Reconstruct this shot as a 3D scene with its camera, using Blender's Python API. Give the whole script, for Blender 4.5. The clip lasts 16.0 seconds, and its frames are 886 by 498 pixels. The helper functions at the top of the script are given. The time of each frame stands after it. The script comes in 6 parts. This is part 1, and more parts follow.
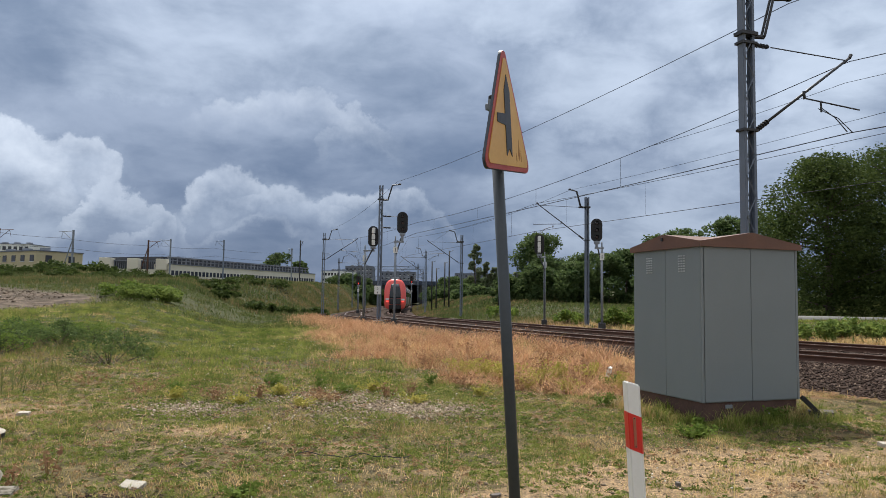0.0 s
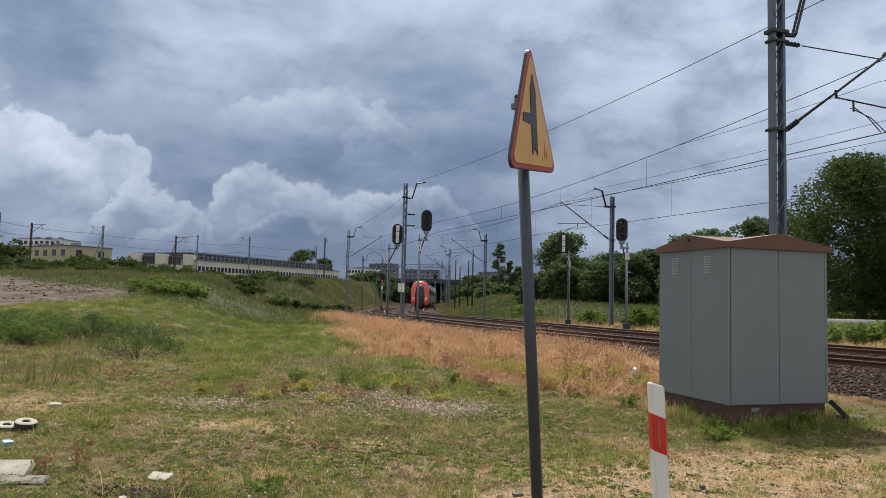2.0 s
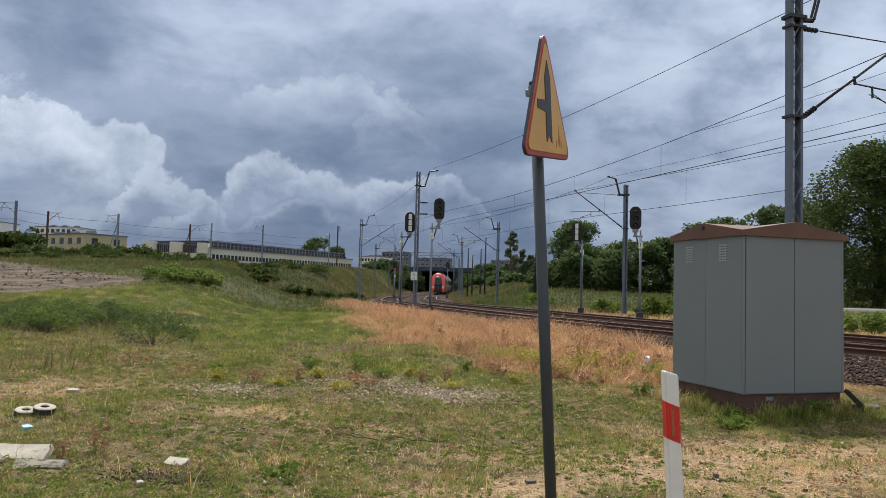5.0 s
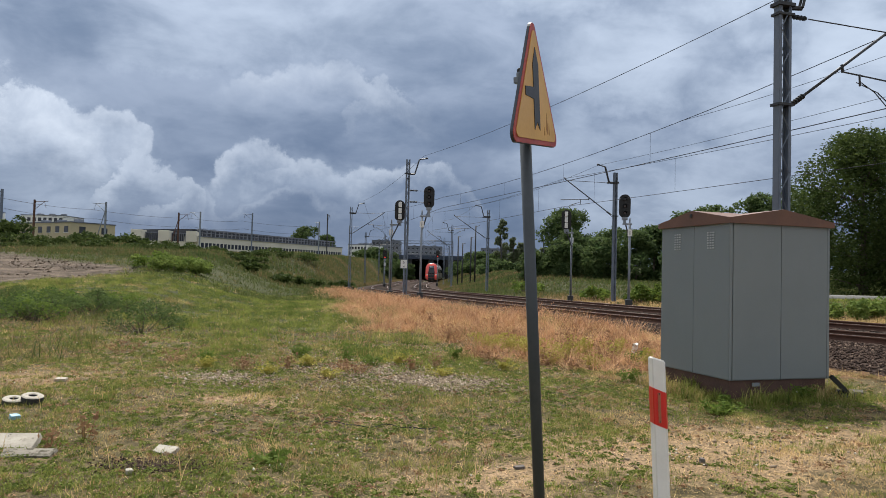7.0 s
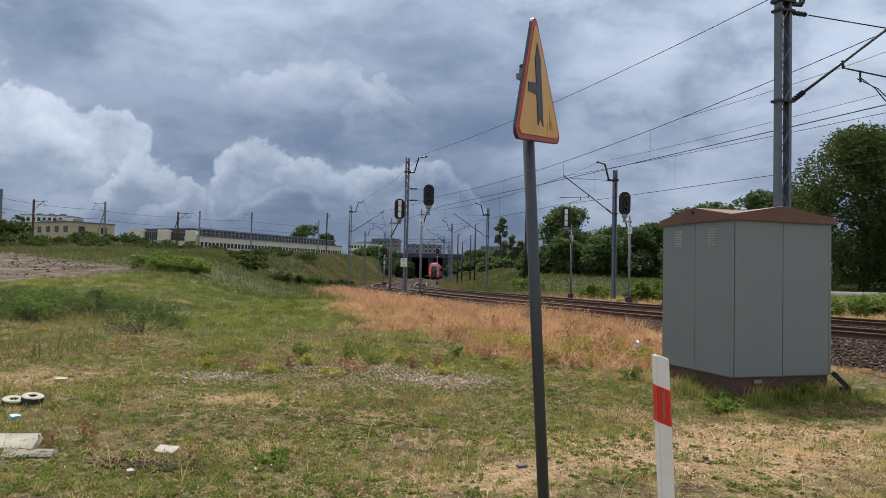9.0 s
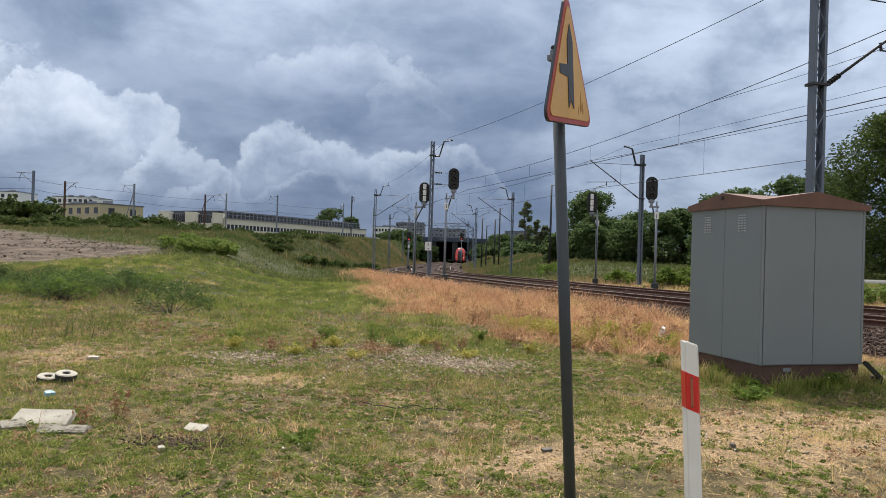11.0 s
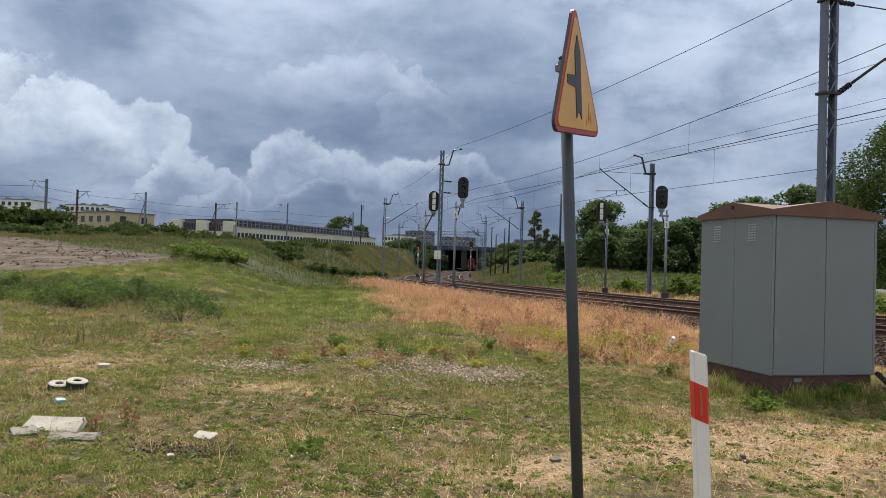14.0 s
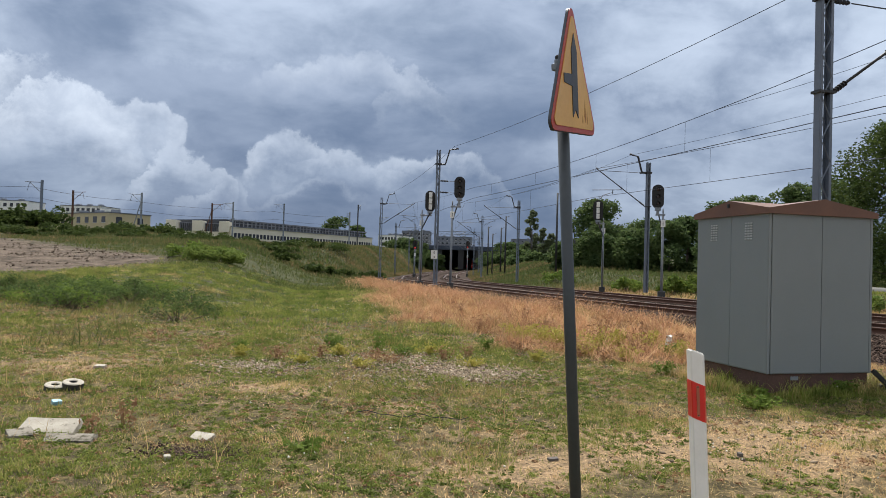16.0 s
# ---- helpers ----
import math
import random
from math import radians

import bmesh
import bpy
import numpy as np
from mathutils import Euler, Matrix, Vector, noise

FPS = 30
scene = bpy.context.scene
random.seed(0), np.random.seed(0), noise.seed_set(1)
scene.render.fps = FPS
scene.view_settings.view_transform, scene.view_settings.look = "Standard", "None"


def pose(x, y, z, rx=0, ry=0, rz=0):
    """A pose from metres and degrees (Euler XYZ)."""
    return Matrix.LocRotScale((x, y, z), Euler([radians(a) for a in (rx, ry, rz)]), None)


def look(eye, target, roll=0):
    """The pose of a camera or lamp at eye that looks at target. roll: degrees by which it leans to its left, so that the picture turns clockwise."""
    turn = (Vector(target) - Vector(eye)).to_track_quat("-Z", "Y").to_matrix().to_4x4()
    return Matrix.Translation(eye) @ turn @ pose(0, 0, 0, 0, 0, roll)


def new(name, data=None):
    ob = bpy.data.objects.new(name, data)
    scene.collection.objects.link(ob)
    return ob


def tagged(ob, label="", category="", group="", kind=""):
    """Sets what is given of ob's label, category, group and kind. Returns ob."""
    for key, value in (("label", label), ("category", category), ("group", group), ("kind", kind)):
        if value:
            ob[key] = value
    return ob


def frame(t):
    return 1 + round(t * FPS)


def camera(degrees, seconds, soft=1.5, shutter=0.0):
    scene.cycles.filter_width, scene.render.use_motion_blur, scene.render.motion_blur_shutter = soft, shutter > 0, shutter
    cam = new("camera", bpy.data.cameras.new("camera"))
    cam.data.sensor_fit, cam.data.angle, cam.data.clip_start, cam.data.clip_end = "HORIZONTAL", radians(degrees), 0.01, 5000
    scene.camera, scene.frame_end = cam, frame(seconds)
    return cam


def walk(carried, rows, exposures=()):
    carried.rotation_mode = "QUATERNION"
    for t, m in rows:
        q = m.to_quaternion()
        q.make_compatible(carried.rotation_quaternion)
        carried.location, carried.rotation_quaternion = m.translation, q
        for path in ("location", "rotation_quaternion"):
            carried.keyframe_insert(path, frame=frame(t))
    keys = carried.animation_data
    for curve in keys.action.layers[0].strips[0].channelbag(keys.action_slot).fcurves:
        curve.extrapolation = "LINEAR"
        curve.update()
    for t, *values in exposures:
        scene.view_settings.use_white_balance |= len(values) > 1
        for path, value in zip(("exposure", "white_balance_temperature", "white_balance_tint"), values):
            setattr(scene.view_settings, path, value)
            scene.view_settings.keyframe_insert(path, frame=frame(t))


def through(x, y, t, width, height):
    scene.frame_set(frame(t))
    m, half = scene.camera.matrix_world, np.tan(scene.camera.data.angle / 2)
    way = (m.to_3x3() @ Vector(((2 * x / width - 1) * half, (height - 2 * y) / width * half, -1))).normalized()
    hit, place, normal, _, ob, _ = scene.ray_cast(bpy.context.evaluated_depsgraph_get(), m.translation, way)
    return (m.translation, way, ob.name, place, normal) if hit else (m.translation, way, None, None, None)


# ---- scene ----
cam = camera(64.0, 16.0, soft=0.6)
PATH = [
    (0.0, pose(0.000, 0.000, 1.600, 94.100, -0.800, 0.000)),
    (0.5, pose(-0.001, -0.014, 1.596, 94.014, -1.022, 0.668)),
    (1.0, pose(-0.000, -0.010, 1.599, 93.695, -1.096, 1.275)),
    (1.5, pose(-0.003, -0.009, 1.600, 93.739, -1.237, 1.626)),
    (2.0, pose(-0.005, -0.015, 1.601, 93.925, -1.452, 1.877)),
    (2.5, pose(-0.010, -0.017, 1.599, 93.968, -1.630, 2.143)),
    (3.0, pose(-0.009, -0.011, 1.602, 94.070, -1.589, 2.339)),
    (3.5, pose(-0.010, -0.014, 1.597, 93.963, -1.601, 2.577)),
    (4.0, pose(-0.015, -0.015, 1.597, 93.717, -1.642, 2.959)),
    (6.5, pose(-0.002, -0.016, 1.594, 92.075, -1.419, 2.387)),
    (7.0, pose(-0.001, -0.018, 1.593, 92.019, -1.442, 2.092)),
    (7.5, pose(-0.003, -0.015, 1.594, 91.880, -1.460, 1.876)),
    (8.0, pose(-0.007, -0.009, 1.592, 91.916, -1.436, 1.876)),
    (8.5, pose(-0.013, 0.003, 1.592, 91.913, -1.261, 1.881)),
    (9.0, pose(-0.018, 0.011, 1.591, 91.877, -1.205, 2.066)),
    (9.5, pose(-0.026, 0.015, 1.587, 91.503, -1.338, 2.486)),
    (10.0, pose(-0.036, 0.018, 1.585, 90.816, -1.593, 3.228)),
    (12.5, pose(-0.042, 0.017, 1.585, 90.470, -1.738, 4.396)),
    (13.0, pose(-0.037, 0.015, 1.586, 90.747, -1.845, 4.610)),
    (13.5, pose(-0.039, 0.009, 1.589, 90.994, -1.953, 4.733)),
    (14.0, pose(-0.033, 0.005, 1.590, 91.213, -1.859, 4.755)),
    (14.5, pose(-0.032, 0.006, 1.588, 91.454, -1.757, 4.408)),
    (15.0, pose(-0.034, 0.006, 1.590, 91.284, -1.682, 4.596)),
    (15.5, pose(-0.036, 0.004, 1.588, 91.207, -1.617, 4.631)),
    (16.0, pose(-0.034, 0.011, 1.589, 91.194, -1.650, 4.494)),
]
walk(cam, PATH, [(0.0, 0.35), (3.5, 0.25), (7.0, 0.32), (9.0, 0.29), (9.5, 0.28), (10.0, 0.45), (12.5, 0.46), (14.5, 0.37), (16.0, 0.38)])

# ---- light ----
SUN_AZ, SUN_EL = -11.0, 59.0      # degrees: left of straight ahead, above the horizon


def sun_dir():
    a, e = radians(SUN_AZ), radians(SUN_EL)
    return Vector((math.sin(a) * math.cos(e), math.cos(a) * math.cos(e), math.sin(e)))


sun = new("sun", bpy.data.lights.new("sun", "SUN"))
sun.data.energy, sun.data.angle, sun.data.color = 4.3, radians(1.2), (1.0, 0.96, 0.895)
sun.matrix_world = look(sun_dir() * 60, (0, 0, 0))


class Nodes:
    """Short hand for wiring a node tree."""

    def __init__(self, tree):
        self.t = tree
        tree.nodes.clear()

    def n(self, kind, **at):
        node = self.t.nodes.new(kind)
        for k, v in at.items():
            setattr(node, k, v)
        return node

    def put(self, socket, v):
        if isinstance(v, bpy.types.NodeSocket):
            self.t.links.new(v, socket)
        elif v is not None:
            socket.default_value = v

    def m(self, op, a, b=None, c=None, clamp=False):
        node = self.n("ShaderNodeMath", operation=op, use_clamp=clamp)
        for s, v in zip(node.inputs, (a, b, c)):
            self.put(s, v)
        return node.outputs[0]

    def v(self, op, a, b=None):
        node = self.n("ShaderNodeVectorMath", operation=op)
        self.put(node.inputs[0], a)
        if b is not None:
            self.put(node.inputs[3 if op == "SCALE" else 1], b)
        return node.outputs[0]

    def noise(self, vec, scale, detail=3, rough=0.5, dist=0.0, color=False):
        node = self.n("ShaderNodeTexNoise")
        self.put(node.inputs["Vector"], vec)
        node.inputs["Scale"].default_value, node.inputs["Detail"].default_value = scale, detail
        node.inputs["Roughness"].default_value, node.inputs["Distortion"].default_value = rough, dist
        return node.outputs["Color" if color else "Fac"]

    def mix(self, f, a, b, blend="MIX"):
        node = self.n("ShaderNodeMix", data_type="RGBA", blend_type=blend)
        self.put(node.inputs[0], f)
        self.put(node.inputs[6], a if isinstance(a, bpy.types.NodeSocket) else (*a, 1))
        self.put(node.inputs[7], b if isinstance(b, bpy.types.NodeSocket) else (*b, 1))
        return node.outputs[2]

    def step(self, x, lo, hi, a=0.0, b=1.0):
        node = self.n("ShaderNodeMapRange", interpolation_type="SMOOTHSTEP")
        for s, v in zip(node.inputs, (x, lo, hi, a, b)):
            self.put(s, v)
        return node.outputs[0]

    def bump(self, height, strength, distance):
        node = self.n("ShaderNodeBump")
        self.put(node.inputs["Height"], height)
        node.inputs["Strength"].default_value, node.inputs["Distance"].default_value = strength, distance
        return node.outputs[0]


def make_world():
    world = bpy.data.worlds.new("sky")
    scene.world = world
    world.use_nodes = True
    k = Nodes(world.node_tree)
    d = k.n("ShaderNodeTexCoord").outputs["Generated"]
    sep = k.n("ShaderNodeSeparateXYZ")
    k.put(sep.inputs[0], d)
    x, y, z = sep.outputs
    az = k.m("MULTIPLY", k.m("ARCTAN2", x, y), 57.2958)
    el = k.m("MULTIPLY", k.m("ARCSINE", z), 57.2958)
    # cloud sheet seen in perspective
    h = k.m("ADD", k.m("MAXIMUM", z, 0.0), 0.42)
    comb = k.n("ShaderNodeCombineXYZ")
    k.put(comb.inputs[0], k.m("DIVIDE", x, h))
    k.put(comb.inputs[1], k.m("DIVIDE", y, h))
    k.put(comb.inputs[2], k.m("MULTIPLY", z, 2.0))
    p = comb.outputs[0]
    big = k.noise(p, 1.9, 6, 0.52, 0.35)
    fine = k.noise(p, 5.2, 8, 0.56, 0.25)
    sky = k.n("ShaderNodeTexSky", sky_type="NISHITA", sun_disc=False)
    sky.sun_elevation, sky.sun_rotation = radians(SUN_EL), radians(SUN_AZ)
    blue = k.v("SCALE", sky.outputs[0], 0.06)
    # cloud bodies: slate near the horizon, paler overhead
    up = k.step(el, 1.0, 27.0)
    dark = k.mix(up, (0.088, 0.132, 0.228), (0.195, 0.258, 0.370))
    pale = k.mix(up, (0.17, 0.220, 0.325), (0.46, 0.540, 0.68))
    tone = k.step(k.m("ADD", k.m("MULTIPLY", big, 0.6), k.m("MULTIPLY", fine, 0.4)), 0.36, 0.64)
    cloud = k.mix(tone, dark, pale)
    # away from the sun the clouds show their sunlit sides
    az_bright = k.step(k.m("ABSOLUTE", az), 55.0, 120.0)
    cloud = k.mix(k.m("MULTIPLY", az_bright, 0.45), cloud, (0.84, 0.825, 0.80))
    # sunlit cumulus: crisp heads that fade downwards, and soft lighter banks
    warp = k.noise(d, 7.5, 9, 0.62, color=True)
    ws = k.n("ShaderNodeSeparateColor")
    k.put(ws.inputs[0], warp)
    waz = k.m("ADD", az, k.m("MULTIPLY", k.m("SUBTRACT", ws.outputs[0], 0.5), 12.0))
    wel = k.m("ADD", el, k.m("MULTIPLY", k.m("SUBTRACT", ws.outputs[1], 0.5), 10.0))
    total = None
    for a, e, sa, se, w in BANKS:
        da = k.m("DIVIDE", k.m("SUBTRACT", waz, a), sa)
        de = k.m("DIVIDE", k.m("SUBTRACT", wel, e), se)
        r = k.m("ADD", k.m("MULTIPLY", da, da), k.m("MULTIPLY", de, de))
        one = k.m("MULTIPLY", k.step(r, 1.15, 0.0), w)
        total = one if total is None else k.m("MAXIMUM", total, one)
    bank = k.m("MULTIPLY", total, k.step(fine, 0.30, 0.66, 0.45, 1.0))
    cloud = k.mix(bank, cloud, (0.66, 0.755, 0.89))
    heads = None
    for a, top, sa, arch, deep, w in HEADS:
        u = k.m("DIVIDE", k.m("SUBTRACT", waz, a), sa)
        crest = k.m("SUBTRACT", top, k.m("MULTIPLY", k.m("MULTIPLY", u, u), arch))
        q = k.m("SUBTRACT", crest, wel)
        one = k.m("MULTIPLY", k.step(q, -0.12, 0.55), k.step(q, deep, 0.2, 0.0, 1.0))
        one = k.m("MULTIPLY", k.m("MULTIPLY", one, k.step(k.m("ABSOLUTE", u), 1.25, 0.7)), w)
        heads = one if heads is None else k.m("MAXIMUM", heads, one)
    lumps = k.step(k.noise(d, 20.0, 8, 0.62, 0.3), 0.28, 0.68, 0.42, 1.0)
    cloud = k.mix(k.m("MULTIPLY", heads, lumps), cloud, (0.78, 0.85, 0.95))
    cloud = k.mix(0.07, cloud, blue)
    # haze line and what lies under the horizon
    cloud = k.mix(k.step(el, 0.0, -3.0), cloud, (0.10, 0.11, 0.10))
    # the sun's glow behind the cloud
    sd = sun_dir()
    dot = k.n("ShaderNodeVectorMath", operation="DOT_PRODUCT")
    k.put(dot.inputs[0], d)
    dot.inputs[1].default_value = sd
    glow = k.step(dot.outputs["Value"], 0.80, 1.0)
    cloud = k.mix(glow, cloud, (1.6, 1.55, 1.45))
    bg = k.n("ShaderNodeBackground")
    k.put(bg.inputs[0], cloud)
    bg.inputs[1].default_value = 1.0
    out = k.n("ShaderNodeOutputWorld")
    k.put(out.inputs[0], bg.outputs[0])


# crisp cloud heads: azimuth, height of the crest, half width, fall of the crest to the sides, depth of the lit part, brightness
HEADS = [
    (-34, 11.4, 5.5, 1.0, 5.5, 0.62), (-28.4, 11.5, 4.0, 2.2, 4.0, 0.46), (-25.2, 9.4, 4.0, 3.4, 3.6, 0.34), (-22.0, 7.2, 3.0, 2.2, 3.0, 0.20),
    (-17.6, 9.7, 3.4, 1.8, 3.0, 0.38), (-12.6, 8.6, 4.4, 1.0, 2.8, 0.32), (-7.5, 9.2, 4.2, 1.2, 2.8, 0.38), (-3.0, 8.0, 3.6, 1.8, 2.2, 0.14), (-14.5, 5.6, 4.0, 0.8, 1.2, 0.16),
    (-11.5, 16.6, 8.0, 2.4, 4.0, 0.30), (-7.0, 14.4, 3.5, 2.0, 2.4, 0.16), (-31.5, 24.5, 5.0, 1.0, 3.5, 0.8), (-45, 15, 9, 2, 7, 0.7), (48, 17, 10, 2, 7, 0.5),
]
# soft lighter banks: azimuth and elevation, half widths, brightness
BANKS = [
    (-34, 25.5, 9, 4.5, 0.85), (-31, 7.5, 9, 5.0, 0.26), (-13, 7.2, 11, 2.6, 0.14), (-16, 20, 14, 4.5, 0.28), (-22, 17, 8, 3, 0.30), (7, 23, 6, 3.5, 0.50), (13, 17, 9, 5, 0.44), (22, 21, 9, 6, 0.60),
    (24, 12, 9, 4.5, 0.48), (30, 17, 8, 7, 0.62), (16, 6.5, 14, 4.5, 0.34), (36, 16, 8, 9, 0.5), (-45, 14, 10, 8, 0.5), (50, 16, 12, 10, 0.5), (9, 10, 9, 3, 0.22), (0, 24, 9, 3, 0.30),
]
make_world()

# ---- materials ----


def material(name, base, second=None, rough=0.7, metal=0.0, grain=30.0, blotch=2.5, bump=0.15, depth=0.004, wear=None, wear_at=0.62, spec=0.5):
    """A weathered surface: two tones in blotches, fine grain in colour and relief, optional worn spots."""
    m = bpy.data.materials.new(name)
    m.use_nodes = True
    k = Nodes(m.node_tree)
    pos = k.n("ShaderNodeTexCoord").outputs["Object"]
    second = second or tuple(c * 0.72 for c in base)
    big = k.noise(pos, blotch, 5, 0.6)
    fine = k.noise(pos, grain, 4, 0.6)
    rnd = k.n("ShaderNodeObjectInfo").outputs["Random"]
    f = k.m("ADD", k.step(big, 0.3, 0.7, 0, 0.7), k.m("MULTIPLY", k.m("SUBTRACT", fine, 0.4), 0.8), clamp=True)
    f = k.m("ADD", f, k.m("MULTIPLY", k.m("SUBTRACT", rnd, 0.5), 0.15), clamp=True)
    col = k.mix(f, base, second)
    if wear:
        w = k.step(k.m("ADD", k.m("MULTIPLY", k.noise(pos, blotch * 2.7, 7, 0.7), 0.8), k.m("MULTIPLY", fine, 0.2)), wear_at, wear_at + 0.06)
        col = k.mix(w, col, wear)
    b = k.n("ShaderNodeBsdfPrincipled")
    k.put(b.inputs["Base Color"], col)
    k.put(b.inputs["Roughness"], k.m("ADD", rough - 0.06, k.m("MULTIPLY", fine, 0.14)))
    b.inputs["Metallic"].default_value = metal
    b.inputs["Specular IOR Level"].default_value = spec
    k.put(b.inputs["Normal"], k.bump(fine, bump, depth))
    out = k.n("ShaderNodeOutputMaterial")
    k.put(out.inputs[0], b.outputs[0])
    return m


def glowing(name, col, strength):
    m = bpy.data.materials.new(name)
    m.use_nodes = True
    k = Nodes(m.node_tree)
    e = k.n("ShaderNodeEmission")
    e.inputs[0].default_value, e.inputs[1].default_value = (*col, 1), strength
    k.put(k.n("ShaderNodeOutputMaterial").inputs[0], e.outputs[0])
    return m


def leafy(name, a, b, dry=None, rough=0.75, through=0.35, tone=False):
    """Leaves or blades: tone by piece, or by tuft where one is stored; with dry, straw tone by the blade's own dryness."""
    m = bpy.data.materials.new(name)
    m.use_nodes = True
    k = Nodes(m.node_tree)
    geo = k.n("ShaderNodeNewGeometry")
    pos = k.n("ShaderNodeTexCoord").outputs["Object"]
    rnd = geo.outputs["Random Per Island"]
    f = k.m("ADD", k.m("MULTIPLY", rnd, 0.6), k.m("MULTIPLY", k.step(k.noise(pos, 0.9, 4), 0.35, 0.65), 0.4))
    if tone:
        own = k.n("ShaderNodeAttribute", attribute_name="tone").outputs["Fac"]
        f = k.m("ADD", k.m("MULTIPLY", own, 0.72), k.m("MULTIPLY", rnd, 0.28))
    col = k.mix(f, a, b)
    if dry:
        at = k.n("ShaderNodeAttribute", attribute_name="dryness")
        straw = k.mix(k.m("SUBTRACT", 1.0, f) if tone else rnd, dry[0], dry[1])
        col = k.mix(at.outputs["Fac"], col, straw)
    p = k.n("ShaderNodeBsdfPrincipled")
    k.put(p.inputs["Base Color"], col)
    p.inputs["Roughness"].default_value = rough
    p.inputs["Specular IOR Level"].default_value = 0.12
    tr = k.n("ShaderNodeBsdfTranslucent")
    k.put(tr.inputs[0], col)
    mx = k.n("ShaderNodeMixShader")
    mx.inputs[0].default_value = through
    k.put(mx.inputs[1], p.outputs[0])
    k.put(mx.inputs[2], tr.outputs[0])
    k.put(k.n("ShaderNodeOutputMaterial").inputs[0], mx.outputs[0])
    return m


def ground_material():
    """Soil under the grass: green sward, straw, sand and stone, by the zones stored on the ground."""
    m = bpy.data.materials.new("ground_soil")
    m.use_nodes = True
    k = Nodes(m.node_tree)
    pos = k.n("ShaderNodeTexCoord").outputs["Object"]

    def zone(n):
        return k.n("ShaderNodeAttribute", attribute_name=n).outputs["Fac"]
    n1, n2, n3 = k.noise(pos, 0.7, 6, 0.62), k.noise(pos, 6.0, 7, 0.7), k.noise(pos, 32.0, 5, 0.75)
    sep = k.n("ShaderNodeSeparateXYZ")
    k.put(sep.inputs[0], pos)
    soil = k.mix(k.step(n2, 0.35, 0.65), (0.050, 0.042, 0.020), (0.195, 0.152, 0.068))
    sward = k.mix(k.step(n2, 0.35, 0.65), (0.022, 0.036, 0.011), (0.060, 0.074, 0.023))
    green = k.mix(k.step(sep.outputs[1], 11.0, 24.0), soil, sward)
    straw = k.mix(k.step(n2, 0.3, 0.7), (0.44, 0.305, 0.180), (0.25, 0.175, 0.098))
    orange = k.mix(k.step(n2, 0.3, 0.7), (0.26, 0.130, 0.062), (0.15, 0.085, 0.040))
    dirt = k.mix(k.step(k.noise(pos, 0.5, 9, 0.70, 1.6), 0.40, 0.60), (0.048, 0.035, 0.027), (0.165, 0.125, 0.098))
    patch = k.m("ADD", zone("bare"), k.m("MULTIPLY", k.m("SUBTRACT", n1, 0.5), 1.6))
    col = k.mix(k.step(k.m("ADD", patch, k.m("MULTIPLY", k.m("SUBTRACT", n2, 0.5), 0.8)), 0.35, 0.75), green, straw)
    col = k.mix(k.step(k.m("ADD", zone("dryness"), k.m("MULTIPLY", k.m("SUBTRACT", n2, 0.5), 0.7)), 0.35, 0.65), col, orange)
    col = k.mix(zone("tilled"), col, dirt)
    col = k.mix(k.m("MULTIPLY", k.step(n3, 0.46, 0.60), 0.72), col, (0.034, 0.028, 0.017))
    col = k.mix(k.m("MULTIPLY", k.step(k.noise(pos, 13.0, 6, 0.72, 0.6), 0.50, 0.62), 0.55), col, (0.085, 0.062, 0.034))
    col = k.mix(k.m("MULTIPLY", k.step(k.noise(pos, 70.0, 2, 0.5), 0.62, 0.70), 0.55), col, (0.36, 0.29, 0.19))
    p = k.n("ShaderNodeBsdfPrincipled")
    k.put(p.inputs["Base Color"], col)
    p.inputs["Roughness"].default_value = 0.95
    p.inputs["Specular IOR Level"].default_value = 0.15
    k.put(p.inputs["Normal"], k.bump(k.m("ADD", n3, k.m("MULTIPLY", n2, 2.0)), 0.7, 0.03))
    k.put(k.n("ShaderNodeOutputMaterial").inputs[0], p.outputs[0])
    return m


GALV = material("galvanised_steel", (0.25, 0.275, 0.305), (0.18, 0.20, 0.23), 0.6, 0.3, 25, 1.5)
MASTBLUE = material("blue_grey_paint", (0.155, 0.185, 0.235), (0.115, 0.138, 0.175), 0.6, 0.1, 30, 1.2, wear=(0.12, 0.09, 0.07), wear_at=0.68)
DARKSTEEL = material("dark_steel", (0.045, 0.047, 0.05), (0.03, 0.03, 0.032), 0.55, 0.3)
SIGNALBLACK = material("signal_black", (0.014, 0.014, 0.015), None, 0.6)
WIRE = material("old_copper_wire", (0.05, 0.052, 0.06), None, 0.5, 0.5)
RUST = material("brown_rust", (0.115, 0.055, 0.035), (0.075, 0.038, 0.026), 0.85, 0.1, 40, 4)
RAILTOP = material("rail_steel", (0.20, 0.17, 0.15), (0.12, 0.085, 0.07), 0.4, 0.7)
BALLAST = material("ballast_stone", (0.070, 0.051, 0.043), (0.036, 0.027, 0.023), 0.95, 0, 18, 3.0, 0.9, 0.04, spec=0.04)
OLDWOOD = material("tarred_wood", (0.055, 0.042, 0.035), None, 0.95, 0, 20, 3, 0.4, 0.01, spec=0.03)
SLEEPER = material("old_concrete", (0.13, 0.115, 0.105), None, 0.9)
BOXGREY = material("grey_sheet_paint", (0.198, 0.222, 0.230), (0.180, 0.203, 0.210), 0.55, 0.0, 60, 0.9, 0.04, 0.002)
ROOFBROWN = material("brown_roof_sheet", (0.165, 0.078, 0.048), (0.115, 0.056, 0.038), 0.55, 0.0, 35, 2)
